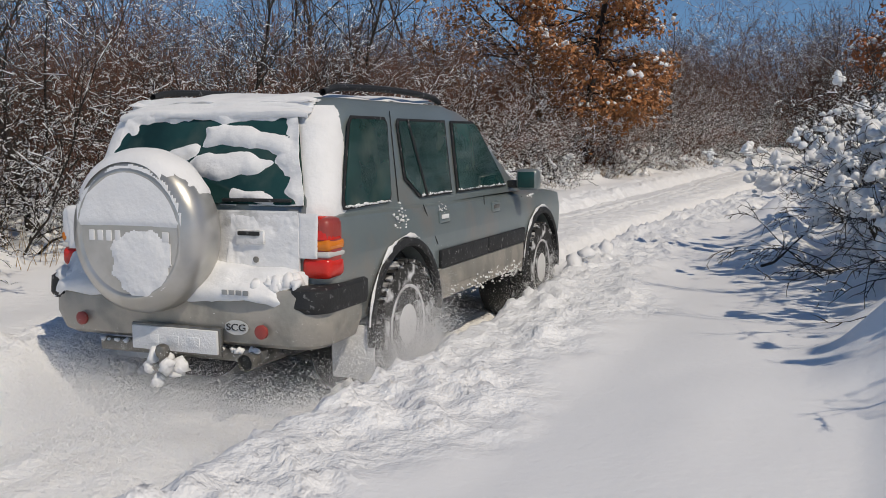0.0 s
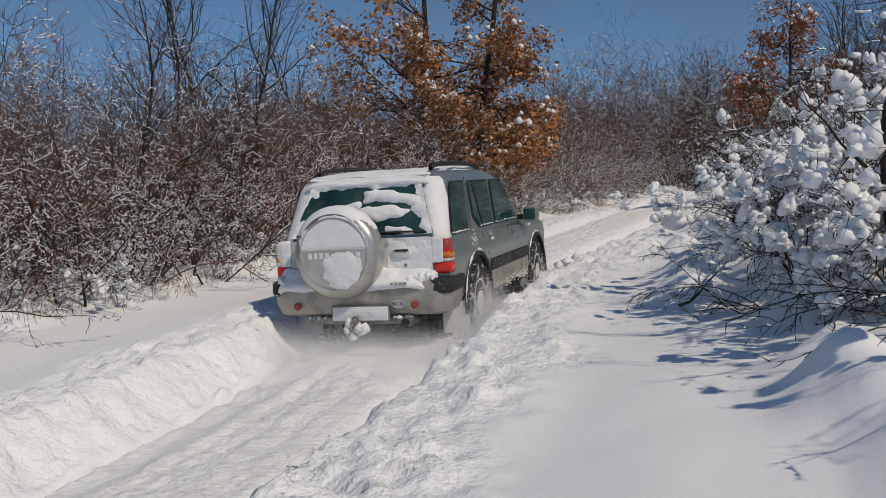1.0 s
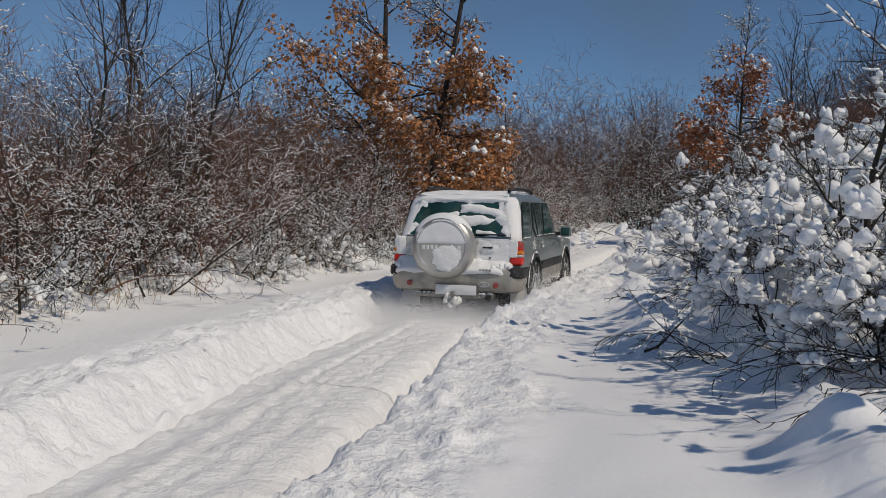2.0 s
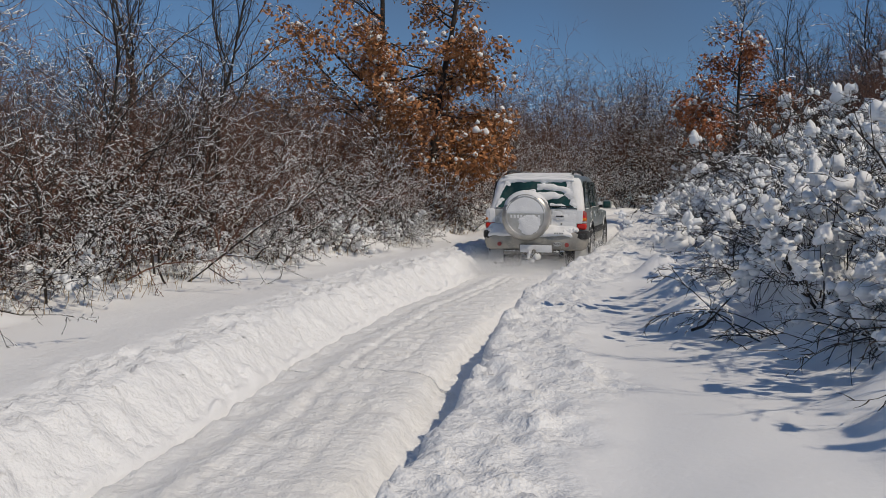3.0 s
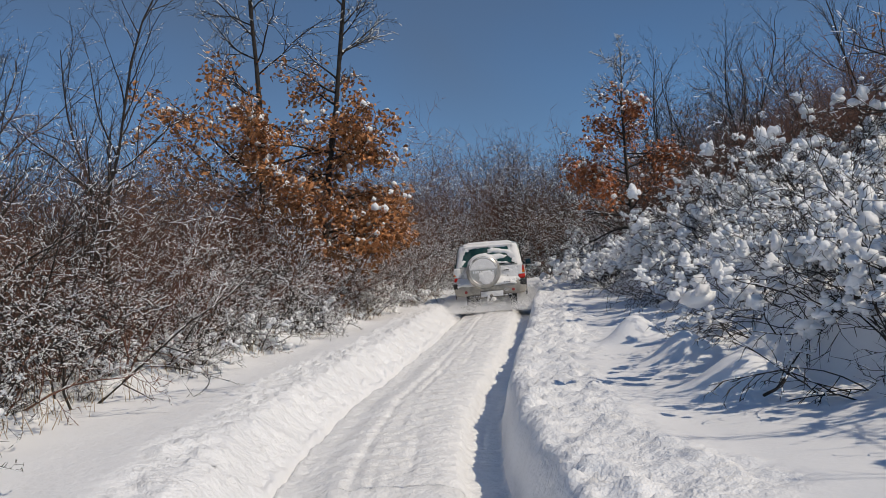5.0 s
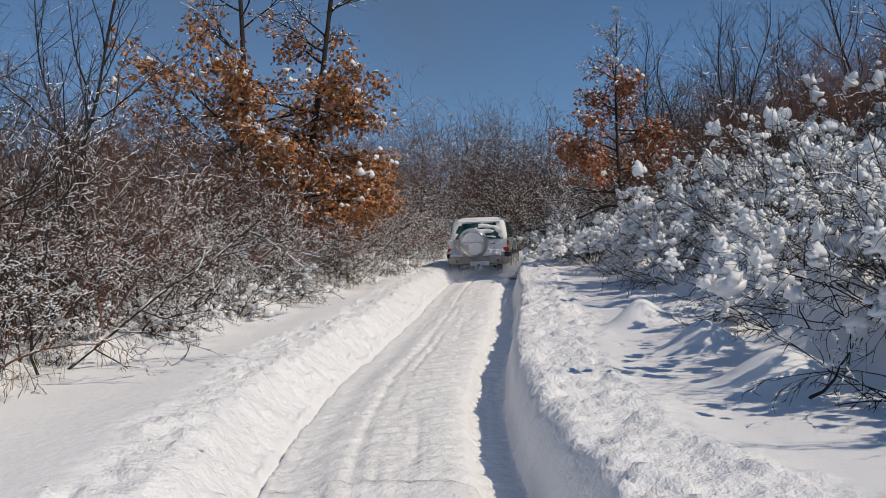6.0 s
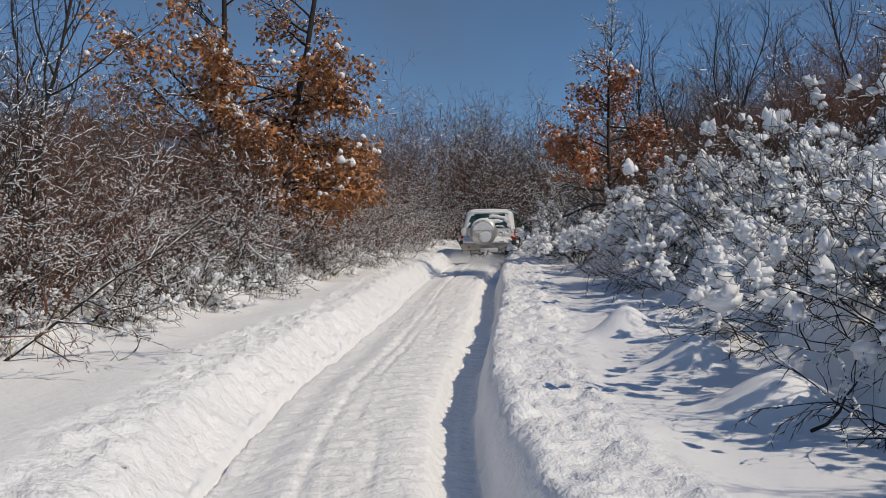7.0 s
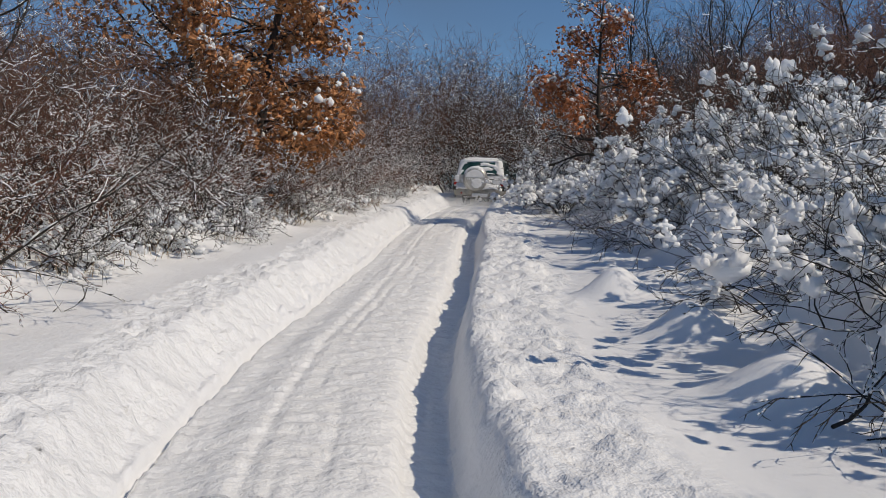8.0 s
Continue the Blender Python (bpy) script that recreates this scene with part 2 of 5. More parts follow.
def land(u, v, fine=True):
    """Height of the snow and how packed it is."""
    wob = 0.06 * (fbm(u * 0.9, u * 0 + 3.3, 5) - 0.5)
    vl, vr = v + 0.04 * (fbm(u * 3.1, u * 0 + 9.1, 6, 2) - 0.5) + wob, v + 0.06 * (fbm(u * 4.3, u * 0 + 1.7, 7, 2) - 0.5) + wob
    track = 1 - step(TRACK_END - 0.3, TRACK_END + 0.3, u)
    left = 0.24 * step(0.80, 1.24, -vl) + 0.05 * step(0.9, 1.3, -vl) * (1 - step(1.6, 2.3, -vl)) + 0.02 * np.clip(-v - 1.5, 0, 2)
    right = 0.37 * step(0.78, 0.90, vr) + 0.06 * step(0.82, 0.98, vr) * (1 - step(1.4, 1.9, vr)) + 0.06 * np.clip(v - 1.2, 0, 2.0) + 0.08 * step(1.0, 2.4, v) * (1 - step(1.0, 3.6, u))
    whole = 0.27 + 0.12 * step(-1.2, 1.2, v) + 0.02 * np.clip(-v - 1.5, 0, 2) + 0.06 * np.clip(v - 1.2, 0, 2.0)
    left, right = (left + right) * track, whole * (1 - track)
    hill = 0.30 * np.clip(v - 2.9, 0, 8) + 0.14 * np.clip(v - 12.0, 0, 45)
    drop = -0.02 * np.clip(-v - 5, 0, 40)
    z = floor_height(u) + left + right + hill + drop
    inside = step(-0.86, -0.76, vl) * (1 - step(0.74, 0.84, vr)) * track
    hump = 0.07 * (1 - step(0.30, 0.62, np.abs(v)))
    z = z + inside * hump - 0.075 * track * step(0.44, 0.52, vr) * (1 - step(0.74, 0.82, vr)) - track * 0.09 * np.exp(-((vl + 0.80) / 0.03) ** 2) - track * 0.02 * np.exp(-((v + 0.25) / 0.04) ** 2)
    wild = np.where(v > 0, step(2.8, 4.0, v), step(0.0, 1.2, rim_left(u) - v))
    z = z + (0.25 * wild + 0.05) * (fbm(u * 0.55, v * 0.55, 11) - 0.5) + 0.05 * (fbm(u * 0.3 + 4, v * 0.8, 12) - 0.5) * (1 - inside)
    foot = np.where(v > 0, 0, step(-0.25, 0.35, rim_left(u) - v) * (1 - step(2.5, 4.0, rim_left(u) - v)))
    z = z + foot * 0.75 * np.maximum(0, fbm(u * 1.5, v * 1.9, 17) - 0.42)
    low = step(2.7, 3.3, v) * (1 - step(6.5, 9.0, v)) * step(1.2, 2.4, u)
    z = z + low * 1.35 * np.maximum(0, fbm(u * 1.3, v * 1.5, 19) - 0.36)
    for mu, mv, mh, mr in MOUNDS:
        z = z + mh * np.exp(-((u - mu) ** 2 + (v - mv) ** 2) / mr ** 2)
    torn = track * (step(0.80, 0.90, np.abs(v)) * (1 - step(1.45, 1.85, np.abs(v) + 0.5 * (fbm(u * 1.3, v * 1.1, 15) - 0.5))))
    if fine:
        lumps = fbm(u * 7.5, v * 8.0, 21) - 0.5
        crumbs = np.maximum(0, vnoise(u * 13, v * 13, 25) - 0.62)
        z = z + torn * (0.09 * lumps + 0.16 * crumbs)
        rows = fbm(u * 6.5, v * 1.6, 31) - 0.5
        z = z + inside * (0.055 * rows + 0.028 * (fbm(u * 14, v * 11, 35) - 0.5) - 0.018 * step(0.55, 0.8, fbm(u * 0.4, v * 9, 37)))
        side = track * (step(0.8, 0.9, -vl) * (1 - step(1.15, 1.35, -vl)))
        z = z + side * 0.06 * (fbm(u * 5, v * 3, 41) - 0.5)
        z = z + (1 - inside) * (1 - torn) * 0.012 * (fbm(u * 2.2, v * 3, 43) - 0.5)
    return K * z, inside, np.maximum(torn, 0.35 * step(1.2, 1.5, -v) * (1 - step(2.2, 2.9, -v + 0.8 * (fbm(u * 0.9, v * 1.7, 47) - 0.5))))


def place(u, v):
    """Track coordinates to x, y."""
    w = v + centre(u) * np.exp(-(v / 40.0) ** 2)
    return K * (ORIGIN[0] + u * AHEAD[0] + w * ASIDE[0]), K * (ORIGIN[1] + u * AHEAD[1] + w * ASIDE[1])


def spot(u, v):
    """x, y, z of a spot of the ground."""
    x, y = place(np.array([float(u)]), np.array([float(v)]))
    z, _, _ = land(np.array([float(u)]), np.array([float(v)]), False)
    return float(x[0]), float(y[0]), float(z[0])


def mesh_object(name, verts, faces, mat, parent=None, label="", smooth=True):
    me = bpy.data.meshes.new(name)
    me.from_pydata(verts, [], faces)
    me.materials.append(mat)
    if smooth:
        me.polygons.foreach_set("use_smooth", [True] * len(me.polygons))
    me.update()
    ob = new(name, me)
    if parent:
        ob.parent = parent
    if label:
        tagged(ob, label)
    return ob


def part(name, bm, mat, parent, label="", smooth=True):
    """Links a bmesh as one mesh object under a thing or a part."""
    me = bpy.data.meshes.new(name)
    bmesh.ops.recalc_face_normals(bm, faces=bm.faces)
    bm.to_mesh(me)
    bm.free()
    me.materials.append(mat)
    if smooth:
        me.polygons.foreach_set("use_smooth", [True] * len(me.polygons))
        me.set_sharp_from_angle(angle=radians(38))
    ob = new(name, me)
    if parent:
        ob.parent = parent
    if label:
        tagged(ob, label)
    return ob


PRESS_FROM, PRESS_TO, PRESS_STEP = 4.0, 33.6, 0.4     # stretch that the car rolls flat while it is watched


def make_pressed():
    """Blocks of the snow between the banks: each lies as deep as the banks until the car rolls it down, and is then the floor of the track."""
    root = tagged(new("track"), "packed snow floor of the wheel track", "snow track", kind="structure")
    made = []
    for u0 in np.arange(PRESS_FROM, PRESS_TO - 0.01, PRESS_STEP):
        us, vs = np.linspace(u0, u0 + PRESS_STEP, 10 if u0 < 14 else 6), np.concatenate([[-0.815, -0.80, -0.785], np.arange(-0.765, 0.78, 0.035), [0.795]])
        U, V = np.meshgrid(us, vs, indexing="ij")
        X, Y = place(U, V)
        Z, packed, torn = land(U, V)
        du, dv = 0.02, 0.02
        gu, gv = (land(U + du, V)[0] - land(U - du, V)[0]) / (2 * du * K), (land(U, V + dv)[0] - land(U, V - dv)[0]) / (2 * dv * K)
        slope = np.stack([-(gu * AHEAD[0] + gv * ASIDE[0]), -(gu * AHEAD[1] + gv * ASIDE[1]), np.ones_like(gu)], -1)
        slope = slope / np.linalg.norm(slope, axis=-1, keepdims=True)
        at = np.array((X.mean(), Y.mean(), Z.mean()))
        nu, nv = U.shape
        top = np.stack([X, Y, Z + 0.003], -1).reshape(-1, 3) - at
        idx = np.arange(nu * nv).reshape(nu, nv)
        quads = np.stack([idx[:-1, :-1], idx[:-1, 1:], idx[1:, 1:], idx[1:, :-1]], -1).reshape(-1, 4).tolist()
        edge = np.concatenate([idx[0, :], idx[1:, -1], idx[-1, -2::-1], idx[-2:0:-1, 0]]).tolist()
        low = top[edge] - np.array((0, 0, 0.45))
        o = nu * nv
        n = len(edge)
        faces = quads + [(edge[k], o + k, o + (k + 1) % n, edge[(k + 1) % n]) for k in range(n)]
        ob = mesh_object("snow_block", np.concatenate([top, low]).tolist(), faces, M_GROUND, root)
        me = ob.data
        me.polygons.foreach_set("use_smooth", [True] * len(quads) + [False] * n)
        loops = [q for f in me.polygons for q in f.vertices]
        tops = slope.reshape(-1, 3)
        side = [f.normal[:] for f in me.polygons for q in f.vertices]
        rim = len(quads) * 4
        me.normals_split_custom_set([tuple(tops[q]) if k < rim else side[k] for k, q in enumerate(loops)])
        for name, value in (("packed", packed), ("rough", np.maximum(torn, 0.75 * packed))):
            me.attributes.new(name, "FLOAT", "POINT").data.foreach_set("value", np.concatenate([value.reshape(-1), np.ones(n)]).astype(np.float32))
        ob.location = at
        made.append((u0 + PRESS_STEP / 2, ob))
    return made


def make_ground():
    us = np.concatenate([-4 - np.geomspace(0.2, 300, 30)[::-1], np.arange(-4, 13, 0.045), np.arange(13, 32, 0.10), 32 + np.geomspace(0.15, 900, 60)])
    vfine = np.concatenate([np.arange(-2.6, -0.95, 0.04), np.arange(-0.95, -0.68, 0.015), np.arange(-0.68, 2.6, 0.04)])
    vs = np.concatenate([-2.6 - np.geomspace(0.06, 500, 64)[::-1], vfine, 2.6 + np.geomspace(0.06, 500, 64)])
    U, V = np.meshgrid(us, vs, indexing="ij")
    X, Y = place(U, V)
    Z, packed, torn = land(U, V)
    Z = Z - 0.75 * (np.abs(V) < 0.75) * (U > PRESS_FROM) * (U < PRESS_TO)
    far = step(60, 400, np.hypot(X, Y))
    Z = Z * (1 - far) + far * 2.0
    nu, nv = len(us), len(vs)
    idx = np.arange(nu * nv).reshape(nu, nv)
    quads = np.stack([idx[:-1, :-1], idx[:-1, 1:], idx[1:, 1:], idx[1:, :-1]], -1).reshape(-1, 4)[:, ::-1]
    me = bpy.data.meshes.new("ground")
    me.vertices.add(nu * nv)
    me.vertices.foreach_set("co", np.stack([X, Y, Z], -1).reshape(-1))
    me.loops.add(quads.size)
    me.loops.foreach_set("vertex_index", quads.reshape(-1).astype(np.int32))
    me.polygons.add(len(quads))
    me.polygons.foreach_set("loop_start", np.arange(0, quads.size, 4, dtype=np.int32))
    me.polygons.foreach_set("use_smooth", np.ones(len(quads), bool))
    me.update(calc_edges=True)
    a = me.attributes.new("packed", "FLOAT", "POINT")
    a.data.foreach_set("value", packed.reshape(-1).astype(np.float32))
    a = me.attributes.new("rough", "FLOAT", "POINT")
    a.data.foreach_set("value", np.maximum(torn, 0.75 * packed).reshape(-1).astype(np.float32))
    me.materials.append(M_GROUND)
    me.validate()
    tagged(new("ground", me), "deep white snow with two fresh wheel ruts", "snow ground", kind="structure")


make_ground()
PRESSED = make_pressed()


# ---- growing things ----
def rot_about(d, axis, ang):
    return d * math.cos(ang) + np.cross(axis, d) * math.sin(ang) + axis * (axis @ d) * (1 - math.cos(ang))


def grow(rng, base, heading, length, radius, depth, kids, segs=5, wander=0.16, lift=0.05, angle=(0.5, 1.0), start=0.25, shrink=(0.35, 0.6), out=None, level=0):
    """Limbs as tapered straight pieces: (from, to, radius, radius, level, mark of the limb)."""
    out = [] if out is None else out
    p, d = np.array(base, float), np.array(heading, float) / np.linalg.norm(heading)
    pts = [p]
    dirs = []
    mark = float(rng.random())
    for i in range(segs):
        d = d + rng.normal(0, wander, 3) + np.array((0, 0, lift))
        d = d / np.linalg.norm(d)
        q = p + d * length / segs
        ra, rb = radius * (1 - 0.8 * i / segs), radius * (1 - 0.8 * (i + 1) / segs)
        out.append((p, q, ra, rb, level, mark))
        dirs.append(d)
        p = q
        pts.append(p)
    if depth > 0:
        for k in range(kids[0]):
            f = start + (1 - start) * (k + rng.random()) / kids[0]
            i = min(int(f * segs), segs - 1)
            at = pts[i] + (pts[i + 1] - pts[i]) * (f * segs - i)
            side = np.cross(dirs[i], rng.normal(0, 1, 3))
            side = side / (np.linalg.norm(side) + 1e-9)
            nd = rot_about(dirs[i], side, rng.uniform(*angle))
            grow(rng, at, nd, length * rng.uniform(*shrink) * (1.15 - 0.6 * f), max(0.004, radius * (1 - 0.75 * f) * 0.55), depth - 1, kids[1:], max(2, segs - 2), wander * 1.15, lift, angle, 0.15, shrink, out, level + 1)
    return out


def tubes(segs, sides=3, lift=0.0, fat=1.0, least=0.0):
    verts, faces = [], []
    for a, b, ra, rb, _, _ in segs:
        d = b - a
        n = np.linalg.norm(d)
        if n < 1e-5:
            continue
        d = d / n
        x = np.cross(d, (0, 0, 1.0))
        ln = np.linalg.norm(x)
        x = np.array((1.0, 0, 0)) if ln < 1e-3 else x / ln
        y = np.cross(x, d)
        o = len(verts)
        for c, r in ((a, ra), (b, rb)):
            r2 = max(r * fat, least)
            c = c + np.array((0, 0, lift * r + (0.55 * r2 if lift else 0)))
            for k in range(sides):
                g = 2 * math.pi * k / sides + math.pi / 2
                verts.append(c + (x * math.cos(g) + y * math.sin(g)) * r2)
        for k in range(sides):
            k2 = (k + 1) % sides
            faces.append((o + k, o + k2, o + sides + k2, o + sides + k))
        if lift:
            faces.append(tuple(o + k for k in range(sides))[::-1])
            faces.append(tuple(o + sides + k for k in range(sides)))
    return verts, faces


def snowed(rng, segs, share, flat=0.4, fat=1.15, least=0.011):
    """Snow ridges lying along the tops of limbs that are not too steep."""
    pick = []
    for s in segs:
        d = s[1] - s[0]
        h = math.hypot(d[0], d[1]) / (np.linalg.norm(d) + 1e-9)
        if h > flat and s[5] < share and rng.random() < 0.85:
            f0, f1 = rng.uniform(0, 0.5), rng.uniform(0.55, 1.0)
            a, b = s[0] + d * f0, s[0] + d * f1
            m = (a + b) / 2 + rng.normal(0, 0.006, 3)
            pick.append((a, m, 0.5 * s[2], s[2], s[4], s[5]))
            pick.append((m, b, s[2], 0.5 * s[3], s[4], s[5]))
    return tubes(pick, 3, 0.75, fat, least)


_ico = bmesh.new()
bmesh.ops.create_icosphere(_ico, subdivisions=2, radius=1.0)
ICO_V, ICO_F = np.array([v.co[:] for v in _ico.verts]), [tuple(v.index for v in f.verts) for f in _ico.faces]
_ico.free()
_ico = bmesh.new()
bmesh.ops.create_icosphere(_ico, subdivisions=1, radius=1.0)
ICO1_V, ICO1_F = np.array([v.co[:] for v in _ico.verts]), [tuple(v.index for v in f.verts) for f in _ico.faces]
_ico.free()


def lumps_mesh(rng, spots, fineness=2):
    """Uneven snow lumps: (centre, size) each; flat below, rounded above."""
    iv, jf = (ICO_V, ICO_F) if fineness == 2 else (ICO1_V, ICO1_F)
    verts, faces = [], []
    for c, r in spots:
        k = rng.normal(0, 1, (4, 3)) * 1.7
        ph = rng.uniform(0, 6, 4)
        swell = 1 + sum(0.15 * np.sin(iv @ k[i] * 1.7 + ph[i]) for i in range(4))
        v = iv * swell[:, None] * np.array((r * rng.uniform(0.6, 1.15), r * rng.uniform(0.6, 1.15), r * rng.uniform(0.6, 1.3)))
        v[:, 2] = np.where(v[:, 2] < 0, v[:, 2] * 0.55, v[:, 2])
        o = len(verts)
        verts.extend(v + np.array(c))
        faces.extend(tuple(i + o for i in f) for f in jf)
    return verts, faces


def leaves_mesh(rng, spots, size):
    """Lobed leaves, each a folded blade of two halves."""
    verts, faces = [], []
    for c in spots:
        d = rng.normal(0, 1, 3) * np.array((1, 1, 0.6)) + np.array((0, 0, -0.5))
        d = d / np.linalg.norm(d)
        x = np.cross(d, rng.normal(0, 1, 3))
        x = x / np.linalg.norm(x)
        nrm = np.cross(d, x)
        s = size * rng.uniform(0.6, 1.3)
        o = len(verts)
        c = np.array(c)
        verts += [c, c + d * s * 0.45 + x * s * 0.3 + nrm * s * 0.14, c + d * s, c + d * s * 0.5 - x * s * 0.3 + nrm * s * 0.14, c + d * s * 0.55]
        faces += [(o, o + 1, o + 4), (o + 1, o + 2, o + 4), (o, o + 4, o + 3), (o + 4, o + 2, o + 3)]
    return verts, faces


def plant(name, label, category, group, segs, bark, rng, snow_share, sides=3, fat=1.15, least=0.011, leaf=None, lumps=None, flat=0.4):
    """A plant as one thing: an empty at its foot with branches, snow, leaves and lumps under it."""
    root = tagged(new(name), label, category, group)
    tagged(mesh_object("branchwork", *tubes(segs, sides), bark, root), kind="stuff")
    if snow_share:
        mesh_object("snow_cover", *snowed(rng, segs, snow_share, flat, fat, least), M_SNOW, root, "white snow lying along the twigs")["kind"] = "stuff"
    if leaf:
        mesh_object("leaves", *leaves_mesh(rng, leaf[0], leaf[1]), leaf[2], root, smooth=False)["kind"] = "stuff"
    if lumps:
        mesh_object("snow_load", *lumps_mesh(rng, lumps, 2 if name == "snowy_bush" else 1), M_SNOW, root, "rounded white snow clumps")["kind"] = "stuff"
    return root


def put(ob, u, v, turn, size=1.0, sink=0.05, lean=0.0):
    x, y, z = spot(u, v)
    ob.matrix_basis = pose(x, y, z - sink, lean, 0, turn)
    ob.scale = (size * K, size * K, size * K)
    return ob


def stand(kinds, places, rng):
    """Stands copies of some kinds of plant on the ground: the first of each kind is the built one."""
    used = set()
    for u, v, size in places:
        k = int(rng.integers(len(kinds)))
        ob = kinds[k]
        if k in used:
            ob = copy_thing(ob, Matrix.Identity(4))
        used.add(k)
        put(ob, u, v, float(rng.uniform(0, 360)), size * float(rng.uniform(0.85, 1.15)))
    for k, ob in enumerate(kinds):
        if k not in used:
            put(ob, places[0][0] + 3, places[0][1], 0, places[0][2])


def tall_bare(seed, height, label):
    rng = np.random.default_rng(seed)
    segs = grow(rng, (0, 0, 0), (rng.normal(0, .04), rng.normal(0, .04), 1), height, 0.0078 * height, 3, (20, 8, 4), 9, 0.12, 0.045, (0.4, 0.9), 0.16, (0.28, 0.48))
    return plant("bare_tree", label, "tree", "bare trees beside the track", segs, M_BARK, rng, 0.22, 4, 0.7, 0.004)


def thicket(seed, height, bark, stems=9, share=0.4, name="bare_shrub", label="leafless brown shrub dusted with snow", group="leafless shrubs"):
    rng = np.random.default_rng(seed)
    segs = []
    for i in range(stems):
        a = rng.uniform(0, 6.283)
        grow(rng, (0.35 * math.cos(a) * rng.random(), 0.35 * math.sin(a) * rng.random(), 0), (0.32 * math.cos(a), 0.32 * math.sin(a), 1), height * rng.uniform(0.6, 1.05), 0.0115, 2, (12, 6), 6, 0.17, 0.02, (0.5, 1.2), 0.12, (0.3, 0.55), segs)
    return plant(name, label, "shrub", group, segs, bark, rng, share, 3, 0.9, 0.0052, None, None, 0.5)


def tangle(seed, height, bark, stems=6, share=0.5):
    """A wide, crooked shrub whose twigs carry lines of snow."""
    rng = np.random.default_rng(seed)
    segs = []
    for i in range(stems):
        a = 6.283 * (i + rng.random()) / stems
        lean = rng.uniform(0.25, 1.3)
        grow(rng, (0.2 * math.cos(a), 0.2 * math.sin(a), 0), (lean * math.cos(a), lean * math.sin(a), 1), height * rng.uniform(0.7, 1.15), 0.016, 3, (8, 5, 3), 6, 0.2, 0.015, (0.5, 1.25), 0.12, (0.35, 0.62), segs)
    return plant("tangled_shrub", "crooked leafless shrub with snow along its twigs", "shrub", "tangled shrubs at the wood's edge", segs, bark, rng, share, 3, 0.9, 0.0055, None, None, 0.3)


def snow_bush(seed, height, stems=11, lumps=46, big=0.10, share=0.25):
    """A thorny bush: dark shoots arching over soft pillows of snow that lie in its lower half."""
    rng = np.random.default_rng(seed)
    segs = []
    for i in range(stems):
        a = rng.uniform(0, 6.283)
        lean = rng.uniform(0.2, 1.05)
        grow(rng, (0.25 * math.cos(a) * rng.random(), 0.25 * math.sin(a) * rng.random(), 0), (lean * math.cos(a), lean * math.sin(a), 1), height * rng.uniform(0.8, 1.5), 0.0095, 2, (9, 5), 7, 0.24, -0.03, (0.5, 1.2), 0.15, (0.3, 0.6), segs)
    tips = [q for q in segs if 0.08 < q[1][2] < 0.95 * height]
    spots = []
    for _ in range(lumps):
        q = tips[int(rng.integers(len(tips)))]
        size = big * (0.45 + 0.9 * rng.random() ** 1.5) * (1.2 - 0.55 * min(1.0, q[1][2] / height))
        at = q[0] + (q[1] - q[0]) * rng.random()
        spots.append((at, size * rng.uniform(0.6, 0.85)))
        for k in range(int(rng.integers(4, 8))):
            spots.append((at + rng.normal(0, 0.62 * size, 3), size * rng.uniform(0.25, 0.6)))
    return plant("snowy_bush", "thorny bush weighed down by thick snow clumps", "bush", "snow-laden bushes", segs, M_BARK, rng, share, 3, 1.0, 0.006, None, spots, 0.5)


def oak(seed, height, wide, low, high, count, leaf_mat, name, label, twin=False):
    """An oak that keeps its dry leaves on the lower limbs; the top is bare."""
    rng = np.random.default_rng(seed)
    segs = []
    for foot in ([(0, 0, 0), (1.29, 0, 0)] if twin else [(0, 0, 0)]):
        grow(rng, foot, (rng.normal(0, .015), rng.normal(0, .015), 1), height, 0.011 * height, 0, (), 9, 0.03, 0.03, out=segs)
        trunk = segs[-9:]
        for k in range(34):
            f = 0.10 + 0.88 * (k + rng.random()) / 34
            i = min(int(f * 9), 8)
            at = trunk[i][0] + (trunk[i][1] - trunk[i][0]) * (f * 9 - i)
            a = rng.uniform(0, 6.283)
            reach = wide * (1.0 if foot[0] == 0 else 0.66) * (1.05 - 0.75 * f) * rng.uniform(0.75, 1.1)
            grow(rng, at, (math.cos(a), math.sin(a), 0.10 + 0.5 * f + 1.6 * max(0.0, f - 0.4)), reach, 0.035 * (1.15 - f), 2, (11, 5), 6, 0.16, 0.0, (0.4, 0.9), 0.2, (0.35, 0.6), segs, 1)
    tips = [s for s in segs if s[4] >= 2 and low < s[1][2] < high]
    near, w = [], []
    for s in tips:
        f = (s[1][2] - low) / (high - low)
        w.append((1 - f) ** 0.7 + 0.05)
    w = np.array(w) / sum(w)
    clusters = rng.choice(len(tips), size=max(1, count // 10), p=w)
    for c in clusters:
        s = tips[int(c)]
        for _ in range(10):
            near.append(s[0] + (s[1] - s[0]) * rng.random() + rng.normal(0, 0.10, 3) - np.array((0, 0, 0.03)))
    spots = [(tips[int(i)][1] + np.array((0, 0, 0.045)) + rng.normal(0, 0.02, 3), 0.016 + 0.06 * rng.random() ** 2.5) for i in rng.choice(clusters, size=count // 10)]
    return plant(name, label, "tree", "", segs, M_BARK, rng, 0.42, 4, 0.7, 0.0075, (near, 0.105, leaf_mat), spots)


